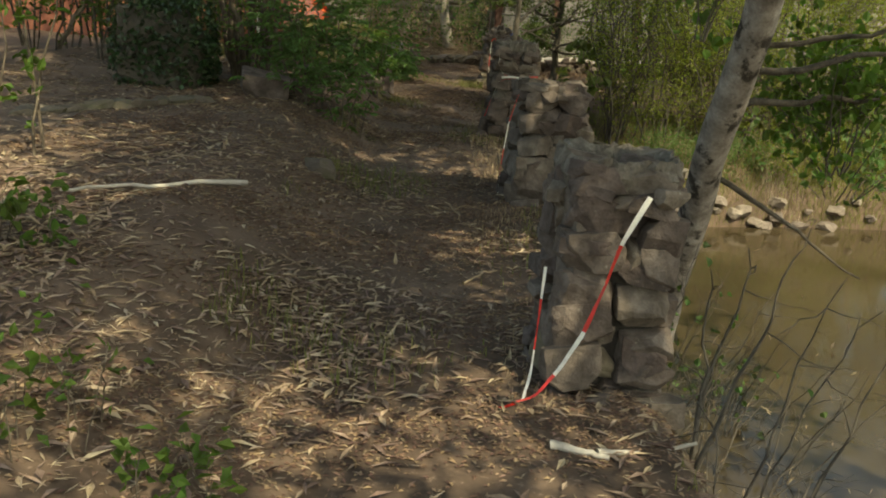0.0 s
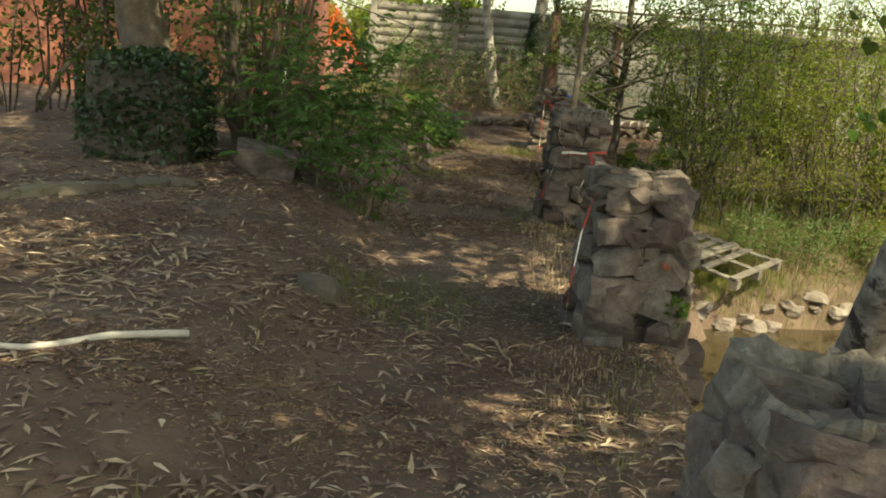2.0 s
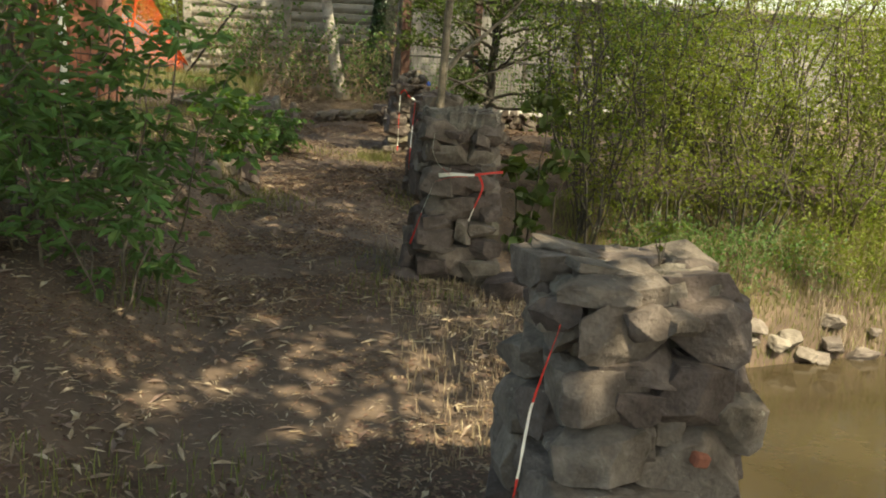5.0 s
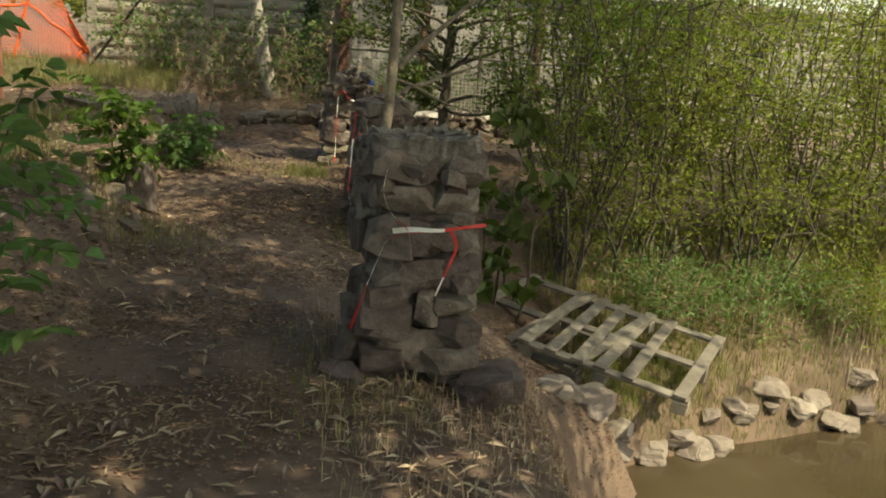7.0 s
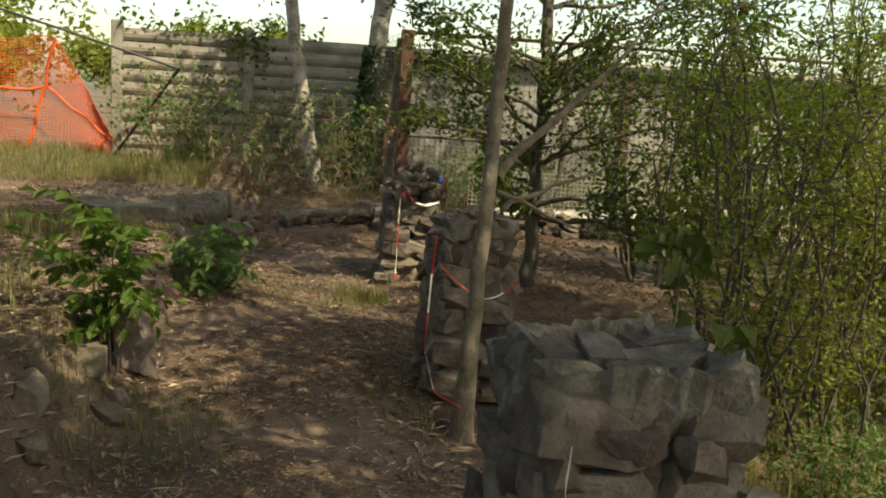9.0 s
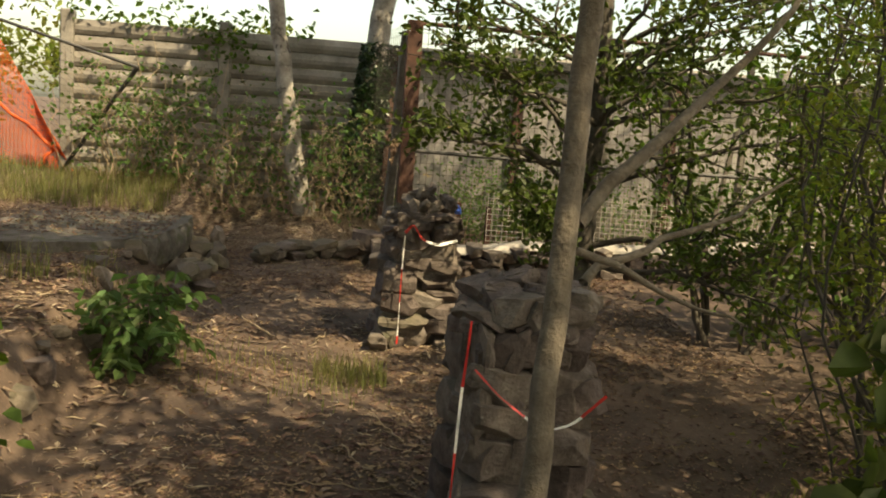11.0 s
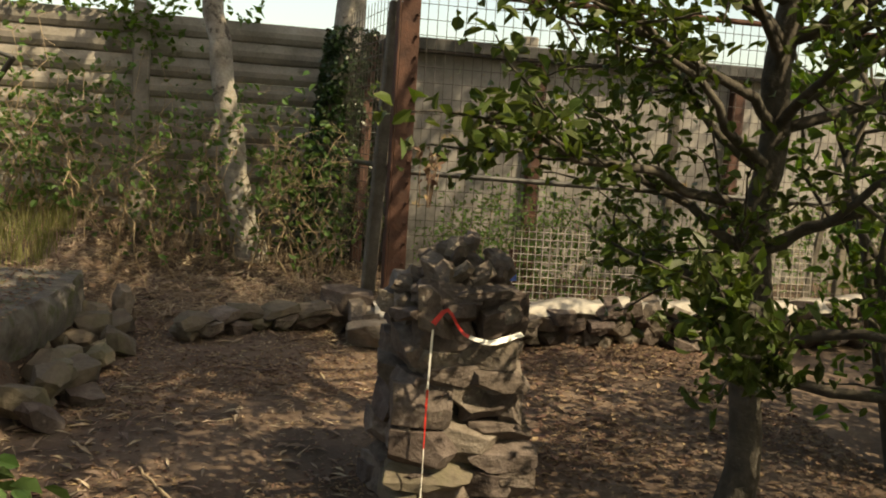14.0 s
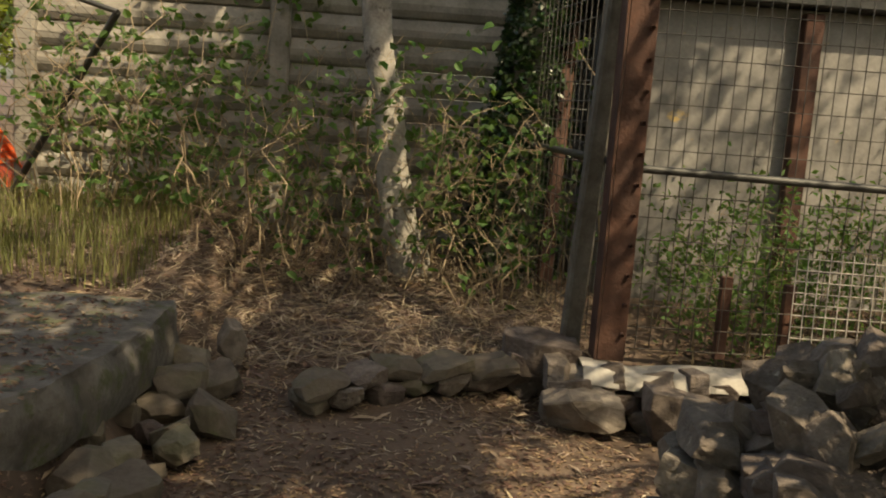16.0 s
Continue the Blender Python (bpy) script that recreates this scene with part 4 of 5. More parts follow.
# ---- trees and shrubs ----
def tree(name, label, base, top, r0, r1, mat, seed, leaf_mat=None, crown=(), leaf=(0.07, 0.045), branches=(), wiggle=0.03, sides=12, category="tree", n_per=420, group="", thin=0.17, oval=False):
    """Trunk, boughs and a crown of leaf clumps. crown: (centre, radius) of the clumps; each gets a bough from the trunk."""
    g = np.random.default_rng(seed)
    t = thing(name, base, label, category, group)
    o = np.array(base)
    P = wander(base, top, 26, wiggle, g)
    R = np.linspace(r0, r1, 26) * (1 + 0.5 * np.exp(-np.linspace(0, 14, 26)))
    P = np.concatenate([[P[0] - (0, 0, 0.25)], P])
    R = np.concatenate([[R[0] * 1.25], R])
    part("trunk", tubes_mesh("trunk", [(P - o, R)], mat, sides, 0.05), t)
    cents = []
    wood = M_DARKBARK if mat in (M_BIRCH, M_WHITEBIRCH) else mat
    for a, b, r in branches:
        part("branch", tubes_mesh("branch", [(wander(a, b, 11, 0.05, g) - o, np.linspace(r, r * 0.3, 11))], wood, 8, 0.06), t)
    for c, rad in crown:
        c = np.array(c, float)
        i = int(np.clip(np.argmin(np.abs(P[:, 2] - (c[2] - rad * 0.9))), 6, 26))
        limb = wander(P[i], c, 9, 0.07, g)
        bars = [(limb - o, np.linspace(max(R[i] * 0.45, 0.008), 0.006, 9))]
        for _ in range(8):
            d = g.normal(0, 1, 3)
            d *= rad * g.uniform(0.6, 1.1) / np.linalg.norm(d)
            tw = wander(limb[g.integers(4, 9)], c + d, 7, 0.08, g)
            bars.append((tw - o, np.linspace(0.007, 0.0025, 7)))
            n = max(1, n_per // 8)
            cents.append(tw[g.integers(1, 7, n)] + g.normal(0, rad * thin, (n, 3)) - o)
        part("branch", tubes_mesh("branch", bars, mat, 5), t)
    if cents:
        part("crown", leaves_mesh("crown", np.concatenate(cents), leaf[0], leaf[1], leaf_mat, g, 0.2, 0.2, oval=oval), t)
    return t


def shrub(name, label, base, spread, height, stems, leaf_mat, bark, seed, leaf=(0.05, 0.025), leaves=3000, r=0.012, lean=(0, 0), low=0.15, category="shrub", fan=0.35, twigs=5, droop=0.2, group="", puff=0.07, bend=0.05, pinnate=False):
    """Many stems from one foot, twigs and small leaves along them. pinnate: leaflets in pairs along a stalk."""
    g = np.random.default_rng(seed)
    t = thing(name, base, label, category, group)
    cents = []
    per = max(1, leaves // (stems * (twigs + 1)))
    for i in range(stems):
        a = g.uniform(0, 6.283)
        q = math.sqrt(g.uniform(0, 1))
        foot = np.array([math.cos(a), math.sin(a), 0]) * spread * fan * q
        foot[2] = -0.02 if fan < 0.25 or base[2] > 0.9 else gz(base[0] + foot[0], base[1] + foot[1]) - base[2] - 0.05
        h = height * g.uniform(0.5, 1.0)
        a2 = a + g.normal(0, 0.5)
        tip = np.array([math.cos(a2) * spread * q + lean[0], math.sin(a2) * spread * q + lean[1], h])
        p = wander(foot, tip, 10, bend, g, 0.05)
        rr = r * g.uniform(0.5, 1.3)
        bars = [(p, np.linspace(rr, rr * 0.3, 10))]
        for _ in range(twigs):
            k = g.integers(2, 9)
            d = g.normal(0, 1, 3)
            d[2] = d[2] * 0.5 + 0.25
            d *= spread * g.uniform(0.25, 0.6) / np.linalg.norm(d)
            tw = wander(p[k], p[k] + d, 6, 0.1, g)
            bars.append((tw, np.linspace(rr * 0.4, rr * 0.12, 6)))
            cents.append(tw[g.integers(1, 6, per)] + g.normal(0, puff * spread, (per, 3)))
        part("stem", tubes_mesh("stem", bars, bark, 5), t)
        k = g.integers(int(10 * low), 10, per)
        cents.append(p[k] + g.normal(0, puff * spread, (per, 3)))
    if pinnate:
        C = np.concatenate(cents)
        d = g.normal(0, 1, C.shape)
        d[:, 2] = d[:, 2] * 0.4 - 0.15
        d /= np.linalg.norm(d, axis=1, keepdims=True)
        across = np.cross(d, (0, 0, 1.0))
        across /= np.linalg.norm(across, axis=1, keepdims=True) + 1e-9
        spot, way = [], []
        for along, hand in ((0.35, 1), (0.35, -1), (0.65, 1), (0.65, -1), (0.95, 1), (0.95, -1), (1.3, 0)):
            w = d * (1 if hand == 0 else 0.55) + across * hand * 0.85
            spot.append(C + d * along * leaf[0] * 2.2 + w * leaf[0] * 0.45)
            way.append(w * 1.6)
        part("foliage", leaves_mesh("foliage", np.concatenate(spot), leaf[0], leaf[1], leaf_mat, g, 0.3, droop, axis=np.concatenate(way), oval=True), t)
    elif leaves:
        part("foliage", leaves_mesh("foliage", np.concatenate(cents), leaf[0], leaf[1], leaf_mat, g, 0.25, droop, oval=leaf[0] > 0.055), t)
    return t


# sun patches wanted on the ground, and how wide: clumps that would shade them are left out
GAPS = [(0.4, 7.9, 0.2), (0.65, 8.35, 0.2), (0.1, 15.4, 0.5), (0.6, 15.5, 0.4), (0.9, 16.15, 0.6), (0.3, 14.8, 0.2), (-0.4, 19.3, 0.5), (-1.3, 17.9, 0.4), (0.5, 19.7, 0.3), (2.3, 17.3, 0.5), (2.9, 16.5, 0.4), (4.5, 17.3, 0.5)]


def clumps(x0, x1, y0, y1, z0, z1, n, rad, seed):
    """Leaf clumps of a crown, strewn in a box, with GAPS left open. High over the path, out of view, they are placed to
    cast shade.
    """
    g = np.random.default_rng(seed)
    out = []
    for _ in range(n):
        c = (g.uniform(x0, x1), g.uniform(y0, y1), g.uniform(z0, z1))
        r = rad * g.uniform(0.7, 1.2)
        k = (c[2] - 0.1) / SUN_FROM.z
        sx, sy = c[0] - SUN_FROM.x * k, c[1] - SUN_FROM.y * k
        if not any(math.hypot(sx - gx, sy - gy) < gr + 0.6 * r for gx, gy, gr in GAPS):
            out.append((c, r))
    return out


# leaning birch by the first pillar, its unseen high clumps placed to shade the path
tree("birch_tree", "leaning birch with peeling grey-white bark beside the pond", (2.0, 7.2, -1.25), (1.62, 2.9, 4.6), 0.125, 0.075, M_BIRCH, 11, M_LEAF,
     clumps(-0.8, 5.2, 1.0, 8.2, 4.2, 5.8, 31, 1.1, 1) + clumps(0.0, 3.6, -0.5, 4.0, 4.4, 5.6, 14, 1.0, 8) + clumps(-1.2, 1.2, 2.6, 6.2, 4.4, 5.6, 11, 1.0, 9) + clumps(0.6, 1.8, 2.4, 3.4, 4.9, 5.4, 4, 0.8, 29) + [((1.75, 4.2, 5.0), 0.6), ((1.35, 4.0, 5.2), 0.6), ((1.5, 3.6, 5.0), 0.55), ((2.2, 3.9, 5.0), 0.5), ((2.0, 3.4, 5.0), 0.5), ((2.4, 3.5, 5.1), 0.5), ((3.0, 3.8, 5.0), 0.7), ((2.9, 3.3, 5.2), 0.6), ((2.3, 4.35, 5.0), 0.45), ((2.05, 4.6, 5.0), 0.45)], (0.13, 0.1), branches=[((1.9, 6.0, 0.5), (3.3, 6.4, -0.3), 0.022), ((1.86, 5.6, 1.0), (3.4, 6.2, 1.1), 0.026), ((1.85, 5.4, 1.25), (3.5, 5.6, 1.4), 0.024), ((1.84, 5.3, 1.4), (2.9, 4.9, 1.75), 0.02)], n_per=440, sides=16, wiggle=0.008)
# hanging twigs of the birch
shrub("birch_sprays", "drooping birch twigs with broad green leaves", (2.8, 6.0, 0.55), 0.95, 1.1, 12, M_LEAF, M_DARKBARK, 111, (0.075, 0.06), 420, 0.007, low=0.1, fan=0.15, droop=0.9, category="branch")
shrub("birch_sprays", "drooping birch twigs with broad green leaves", (2.75, 6.3, 0.85), 0.8, 0.8, 10, M_LEAF, M_DARKBARK, 116, (0.07, 0.055), 420, 0.006, low=0.1, fan=0.15, droop=0.9, category="branch")
shrub("birch_sprays", "drooping birch twigs with broad green leaves", (3.3, 7.0, 0.2), 0.9, 0.9, 10, M_ELDER, M_DARKBARK, 117, (0.06, 0.045), 460, 0.006, low=0.1, fan=0.15, droop=0.9, category="branch")
# all clumps here are out of view, added to shade path, pillar and bank
tree("slim_tree", "slim pale-barked tree with a forked trunk", (1.03, 12.74, 0.08), (1.34, 13.2, 4.6), 0.039, 0.028, M_PALEBARK, 12, M_DARKLEAF,
     clumps(1.2, 5.0, 5.8, 9.3, 4.4, 5.6, 24, 1.0, 2) + clumps(2.7, 3.6, 10.1, 10.9, 4.7, 5.2, 3, 0.8, 28) + clumps(3.9, 5.2, 11.2, 12.6, 5.0, 5.6, 6, 0.7, 31) + clumps(4.0, 5.8, 8.8, 11.0, 5.0, 5.8, 10, 0.85, 34), (0.13, 0.09), branches=[((1.16, 12.9, 1.28), (2.1, 13.3, 2.25), 0.024), ((1.2, 12.92, 1.1), (2.0, 13.2, 1.45), 0.016), ((1.16, 12.9, 1.2), (1.75, 12.95, 0.98), 0.013)], n_per=360, wiggle=0.007)
# low clumps are the visible foliage; the highest are added to shade the shed
tree("laurel_tree", "dark-trunked evergreen tree with glossy oval leaves", (2.07, 15.65, 0.1), (2.12, 15.75, 3.8), 0.056, 0.04, M_DARKBARK, 13, M_DARKLEAF,
     [((1.35, 15.35, 1.85), 0.36), ((1.1, 15.2, 1.95), 0.34), ((2.0, 15.75, 1.3), 0.4), ((2.5, 15.0, 2.3), 0.45), ((3.0, 14.8, 2.5), 0.5), ((3.6, 15.2, 2.0), 0.5), ((3.9, 15.4, 2.6), 0.55), ((2.1, 15.1, 2.0), 0.4), ((2.4, 15.2, 1.6), 0.5), ((2.8, 15.4, 2.1), 0.55), ((1.7, 15.4, 2.2), 0.5), ((2.7, 15.0, 1.1), 0.4), ((1.2, 15.5, 2.4), 0.45), ((2.3, 15.4, 2.5), 0.55), ((1.7, 15.85, 1.8), 0.36),
      ((0.95, 15.3, 2.2), 0.35), ((1.5, 15.9, 1.5), 0.3), ((3.2, 15.2, 1.6), 0.5), ((3.3, 15.4, 2.4), 0.55), ((0.95, 15.18, 1.55), 0.22), ((2.9, 14.8, 0.7), 0.3), ((1.7, 16.1, 1.15), 0.25), ((1.55, 15.0, 1.15), 0.2), ((1.75, 15.1, 0.95), 0.2)] + clumps(2.4, 5.5, 15.4, 17.2, 3.6, 4.8, 9, 0.8, 3) + clumps(1.4, 4.6, 15.7, 17.0, 2.7, 3.6, 7, 0.6, 23) + clumps(3.4, 7.0, 17.0, 19.2, 4.6, 5.6, 13, 0.75, 27) + clumps(2.8, 4.6, 17.4, 18.6, 4.7, 5.4, 7, 0.6, 33),
     (0.05, 0.028), n_per=270, thin=0.17, oval=True)
# both fence birches: unseen clumps set far forward to shade fence, path and slab
tree("birch_tree", "slender white birch before the concrete fence", (0.38, 20.3, 0.5), (-0.42, 20.45, 5.6), 0.095, 0.065, M_WHITEBIRCH, 14, M_LEAF, clumps(-0.6, 3.4, 18.0, 19.6, 4.6, 5.6, 11, 0.8, 4), (0.13, 0.1), n_per=400, wiggle=0.02)
dark = tree("birch_tree", "ivy-clad birch with a pale upper trunk", (1.0, 20.45, 0.42), (1.3, 20.6, 5.6), 0.14, 0.1, M_WHITEBIRCH, 15, M_LEAF, clumps(0.3, 1.8, 12.9, 15.6, 4.6, 5.5, 13, 0.9, 5) + clumps(1.7, 2.8, 14.4, 15.8, 4.6, 5.4, 6, 0.75, 25) + [((2.2, 13.7, 5.0), 0.55), ((2.65, 14.3, 5.0), 0.5), ((2.3, 14.8, 5.0), 0.55)], (0.13, 0.1), n_per=400, wiggle=0.02)
# overhead clumps out of view, spread to shade the left bank and house
tree("oak_tree", "old tree with furrowed bark rising from a mound of ivy", (-2.85, 9.45, 0.35), (-3.0, 9.6, 6.0), 0.2, 0.17, M_BARK, 16, M_LEAF, clumps(-5.5, 1.6, 5.5, 15.0, 4.4, 6.3, 34, 1.2, 6) + clumps(-4.6, -0.8, 12.4, 14.4, 4.6, 5.6, 5, 0.9, 26) + clumps(-2.6, -0.4, 2.4, 6.6, 4.9, 5.7, 9, 0.9, 32), (0.13, 0.09), n_per=420, sides=18)
# tree added behind the camera, only for the shade of its crown
tree("unseen_shade_tree", "unseen tall tree added to shade the start of the path", (1.9, -6.5, 0.0), (2.2, -6.0, 7.0), 0.2, 0.12, M_BARK, 17, M_LEAF, clumps(0.0, 6.5, -6.0, 1.5, 4.2, 6.5, 24, 1.3, 7), (0.14, 0.1), n_per=420)

# ivy: on the birch, on the old tree's foot
def ivy(name, label, base, shape, n, seed, leaf=0.055, mat=None):
    g = np.random.default_rng(seed)
    C = np.array([shape(g) for _ in range(n)]) - np.array(base)
    t = thing(name, base, label, "ivy")
    part("foliage", leaves_mesh("foliage", C, leaf, leaf * 0.85, mat or M_IVY, g, 0.3, 0.35), t)
    return t


def ivy_mound(g):
    d = g.normal(0, 1, 3)
    d /= np.max(np.abs(d)) ** 0.6 * np.linalg.norm(d) ** 0.4
    k = g.uniform(0.8, 1.06)
    return np.array([-2.72 + d[0] * 0.5 * k, 9.15 + d[1] * 0.42 * k, 0.83 + d[2] * 0.52 * k])


mound = new("ivy_stump", STONES[3])
mound.matrix_world = pose(-2.72, 9.15, 0.8) @ Matrix.Diagonal((0.8, 0.66, 0.9, 1))
mound.data = mound.data.copy()
mound.data.materials[0] = M_DARKBARK
tagged(mound, "dark overgrown stump hidden under ivy", "stump")
ivy("ivy_mound", "dense dark glossy ivy smothering a stump", (-2.72, 9.15, 0.35), ivy_mound, 3600, 61)
ivy("ivy_cover", "dark ivy climbing a birch trunk", (1.0, 20.45, 0.5), lambda g: np.array([1.0 + 0.06 * (h := g.uniform(0, 1) ** 0.8) * 5 * 0.4 + math.cos(a := g.uniform(0, 6.28)) * (0.3 - 0.1 * h) * g.uniform(0.7, 1.1), 20.45 + math.sin(a) * 0.26, 0.45 + h * 1.9]), 4200, 62)

ivy("fence_creeper", "green creeper leaves spilling over the fence top", (-1.2, 21.1, 2.3), lambda g: np.array([-2.3 + 2.7 * (u := g.uniform(0, 1)), 21.05 + g.normal(0, 0.06), 2.4 + abs(g.normal(0, 0.16)) * (0.35 + abs(math.sin(u * 9 + 1)))]), 230, 63, 0.085, M_LEAF)
ivy("fence_creeper", "leafy creeper hanging down the concrete fence", (-0.5, 21.0, 2.0), lambda g: np.array([-0.62 + g.normal(0, 0.2), 20.98 + g.normal(0, 0.03), 2.42 - abs(g.normal(0, 0.22))]), 120, 64, 0.07, M_LEAF)
# pond-side thicket
for i, (x, y, s, h, n) in enumerate([(2.75, 13.3, 0.75, 2.9, 4600), (3.4, 13.4, 0.95, 3.2, 7500), (4.4, 13.3, 1.1, 3.3, 10000), (5.5, 13.5, 1.2, 3.4, 13000), (6.7, 13.5, 1.2, 3.6, 14000), (8.0, 13.6, 1.3, 3.8, 14000), (4.2, 14.8, 1.1, 3.4, 5000),
                                     (5.8, 15.2, 1.2, 3.6, 7000), (9.4, 13.6, 1.3, 3.8, 9000), (7.4, 15.4, 1.3, 3.8, 7000), (10.8, 12.0, 1.3, 3.4, 7000), (11.8, 9.6, 1.4, 3.4, 6000), (12.4, 6.8, 1.4, 3.4, 6000), (12.6, 4.0, 1.4, 3.4, 5000)]):
    # first three get dark bark in place of the shade on their stems
    shrub("thicket_shrub", "tall bright green many-stemmed shrub on the pond bank", (x, y, gz(x, y)), s, h, 17, M_LIGHTLEAF, M_DARKBARK if i < 3 else M_BARK, 30 + i, (0.046, 0.023), int(n * 0.8), 0.015, group="pond thicket", low=0.25, fan=0.3, twigs=10, puff=0.09, bend=0.1)
for i, (x, y, s, h) in enumerate([(3.3, 12.9, 0.5, 0.5), (3.9, 12.8, 0.5, 0.55), (4.6, 12.75, 0.5, 0.6), (5.3, 12.85, 0.6, 0.8), (6.3, 13.0, 0.7, 1.0), (7.4, 13.1, 0.7, 1.2), (8.6, 13.2, 0.7, 1.2)]):
    shrub("bank_weeds", "low sunlit green weeds on the pond bank", (x, y, gz(x, y)), s, h, 22, M_ELDER if i < 3 else M_LIGHTLEAF, M_TWIG, 130 + i, (0.05, 0.02), 1400 if i < 3 else 2400, 0.004, group="bank weeds", low=0.0, fan=0.8, twigs=4, puff=0.12, category="weeds")
# bushes at the path's left edge
shrub("elder_bush", "leafy dark green bush overhanging the path", (-1.05, 8.9, gz(-1.05, 8.9)), 0.72, 1.4, 14, M_ELDER, M_BARK, 50, (0.085, 0.03), 300, 0.009, droop=0.3, puff=0.13, fan=0.5, pinnate=True)
shrub("elder_bush", "leafy green bush beside a boulder", (-1.5, 9.5, gz(-1.5, 9.5)), 0.7, 1.3, 10, M_ELDER, M_BARK, 53, (0.085, 0.03), 170, 0.009, droop=0.3, puff=0.13, fan=0.5, pinnate=True)
shrub("elder_sapling", "small leafy elder sapling on the bank", (-0.76, 12.9, gz(-0.76, 12.9)), 0.2, 1.0, 4, M_LEAF, M_BARK, 51, (0.085, 0.045), 48, 0.007, droop=0.4, low=0.6, puff=0.18, pinnate=True, twigs=3)
shrub("elder_sapling", "small bright leafed sapling on the bank", (-0.52, 15.3, gz(-0.52, 15.3)), 0.24, 0.5, 5, M_ELDER, M_BARK, 54, (0.09, 0.045), 60, 0.006, droop=0.4, low=0.4, puff=0.16, pinnate=True)
shrub("hazel_stool", "many-stemmed bare grey-brown shrub", (-2.0, 9.95, gz(-2.0, 9.95)), 0.75, 3.6, 15, M_LEAF, M_BARK, 52, (0.06, 0.03), 1300, 0.034, low=0.5, fan=0.28)
shrub("thin_saplings", "thin upright saplings with a few leaves", (-2.7, 5.8, gz(-2.7, 5.8)), 0.4, 2.6, 4, M_LEAF, M_BARK, 55, (0.08, 0.04), 220, 0.014, low=0.1, fan=0.9)
shrub("nettle_patch", "low green weeds in the leaf litter", (-1.35, 2.35, gz(-1.35, 2.35)), 0.34, 0.2, 22, M_LEAF, M_BARK, 56, (0.05, 0.035), 260, 0.003, fan=0.9, puff=0.12, category="weeds")
shrub("nettle_patch", "low green weeds in the leaf litter", (-0.75, 2.2, gz(-0.75, 2.2)), 0.2, 0.16, 10, M_LEAF, M_BARK, 57, (0.055, 0.04), 90, 0.003, fan=0.9, puff=0.12, category="weeds")
shrub("nettle_patch", "low green weeds in the leaf litter", (-1.9, 3.6, gz(-1.9, 3.6)), 0.3, 0.35, 12, M_LEAF, M_BARK, 58, (0.06, 0.045), 160, 0.003, fan=0.9, puff=0.12, category="weeds")
shrub("maple_sapling", "thin sapling with broad dark lobed leaves", (2.0, 12.6, gz(2.0, 12.6)), 0.4, 1.75, 4, M_DARKLEAF, M_BARK, 59, (0.14, 0.12), 130, 0.012, low=0.75, fan=0.6, lean=(0.1, 0.0))
for i, (x, y, h, n) in enumerate([(-1.7, 20.7, 1.4, 500), (-1.1, 20.6, 1.8, 900), (-0.4, 20.65, 1.6, 500), (0.0, 20.2, 1.0, 160), (0.6, 20.1, 1.2, 300), (0.85, 20.25, 1.5, 700), (-0.7, 20.2, 0.9, 150)]):
    shrub("bramble_shrub", "tangle of dry brown stems with sparse green leaves", (x, y, gz(x, y)), 0.7, h, 22, M_ELDER, M_TWIG, 70 + i, (0.06, 0.042), n, 0.006, fan=0.8, group="brambles by the fence", bend=0.24)
shrub("cage_weeds", "green weeds growing inside the mesh cage", (2.1, 19.5, gz(2.1, 19.5)), 0.6, 0.9, 22, M_ELDER, M_TWIG, 80, (0.05, 0.024), 2600, 0.004, fan=0.9, category="weeds", puff=0.12)
shrub("cage_weeds", "green weeds growing inside the mesh cage", (3.5, 19.4, gz(3.5, 19.4)), 0.9, 0.9, 30, M_ELDER, M_TWIG, 81, (0.05, 0.024), 2000, 0.004, fan=0.9, category="weeds", puff=0.12)
shrub("cage_weeds", "green weeds growing inside the mesh cage", (5.2, 19.4, gz(5.2, 19.4)), 0.9, 1.0, 30, M_ELDER, M_TWIG, 82, (0.05, 0.024), 2000, 0.004, fan=0.9, category="weeds", puff=0.12)
for i, (x, y, h) in enumerate([(-3.6, 10.6, 2.6), (-4.8, 11.4, 3.0), (-5.8, 11.0, 3.0), (-3.4, 12.8, 2.4), (-5.0, 9.2, 2.8), (-4.2, 12.2, 2.8), (-3.0, 13.8, 2.4)]):
    shrub("understorey_shrub", "thin dark understorey shrub in deep shade", (x, y, gz(x, y)), 0.8, h, 9, M_DARKLEAF, M_DARKBARK, 140 + i, (0.08, 0.04), 900, 0.016, group="understorey", low=0.3, fan=0.5, puff=0.12)
for i, (x, y, h) in enumerate([(3.4, 16.2, 2.8), (4.4, 16.0, 3.0), (4.9, 17.2, 3.0), (5.6, 16.6, 3.2)]):
    shrub("shade_shrub", "dark leafy shrub with slanting bare branches", (x, y, gz(x, y)), 0.9, h, 9, M_LEAF, M_DARKBARK, 160 + i, (0.07, 0.04), 1500, 0.022, group="shrubs behind the pillars", low=0.35, fan=0.3, puff=0.12, bend=0.12)
shrub("birch_sprays", "hanging birch twigs with broad dark leaves", (1.1, 4.05, 1.45), 0.4, 0.55, 6, M_LEAF, M_DARKBARK, 112, (0.065, 0.055), 46, 0.004, low=0.0, fan=0.2, droop=1.2, category="branch")
shrub("dry_leaf_clump", "clump of withered brown leaves hanging on a twig", (0.8, 15.2, 1.33), 0.06, 0.14, 6, M_CRUMB, M_CRUMB, 113, (0.03, 0.013), 60, 0.002, low=0.0, fan=0.4, droop=1.0, category="leaves")
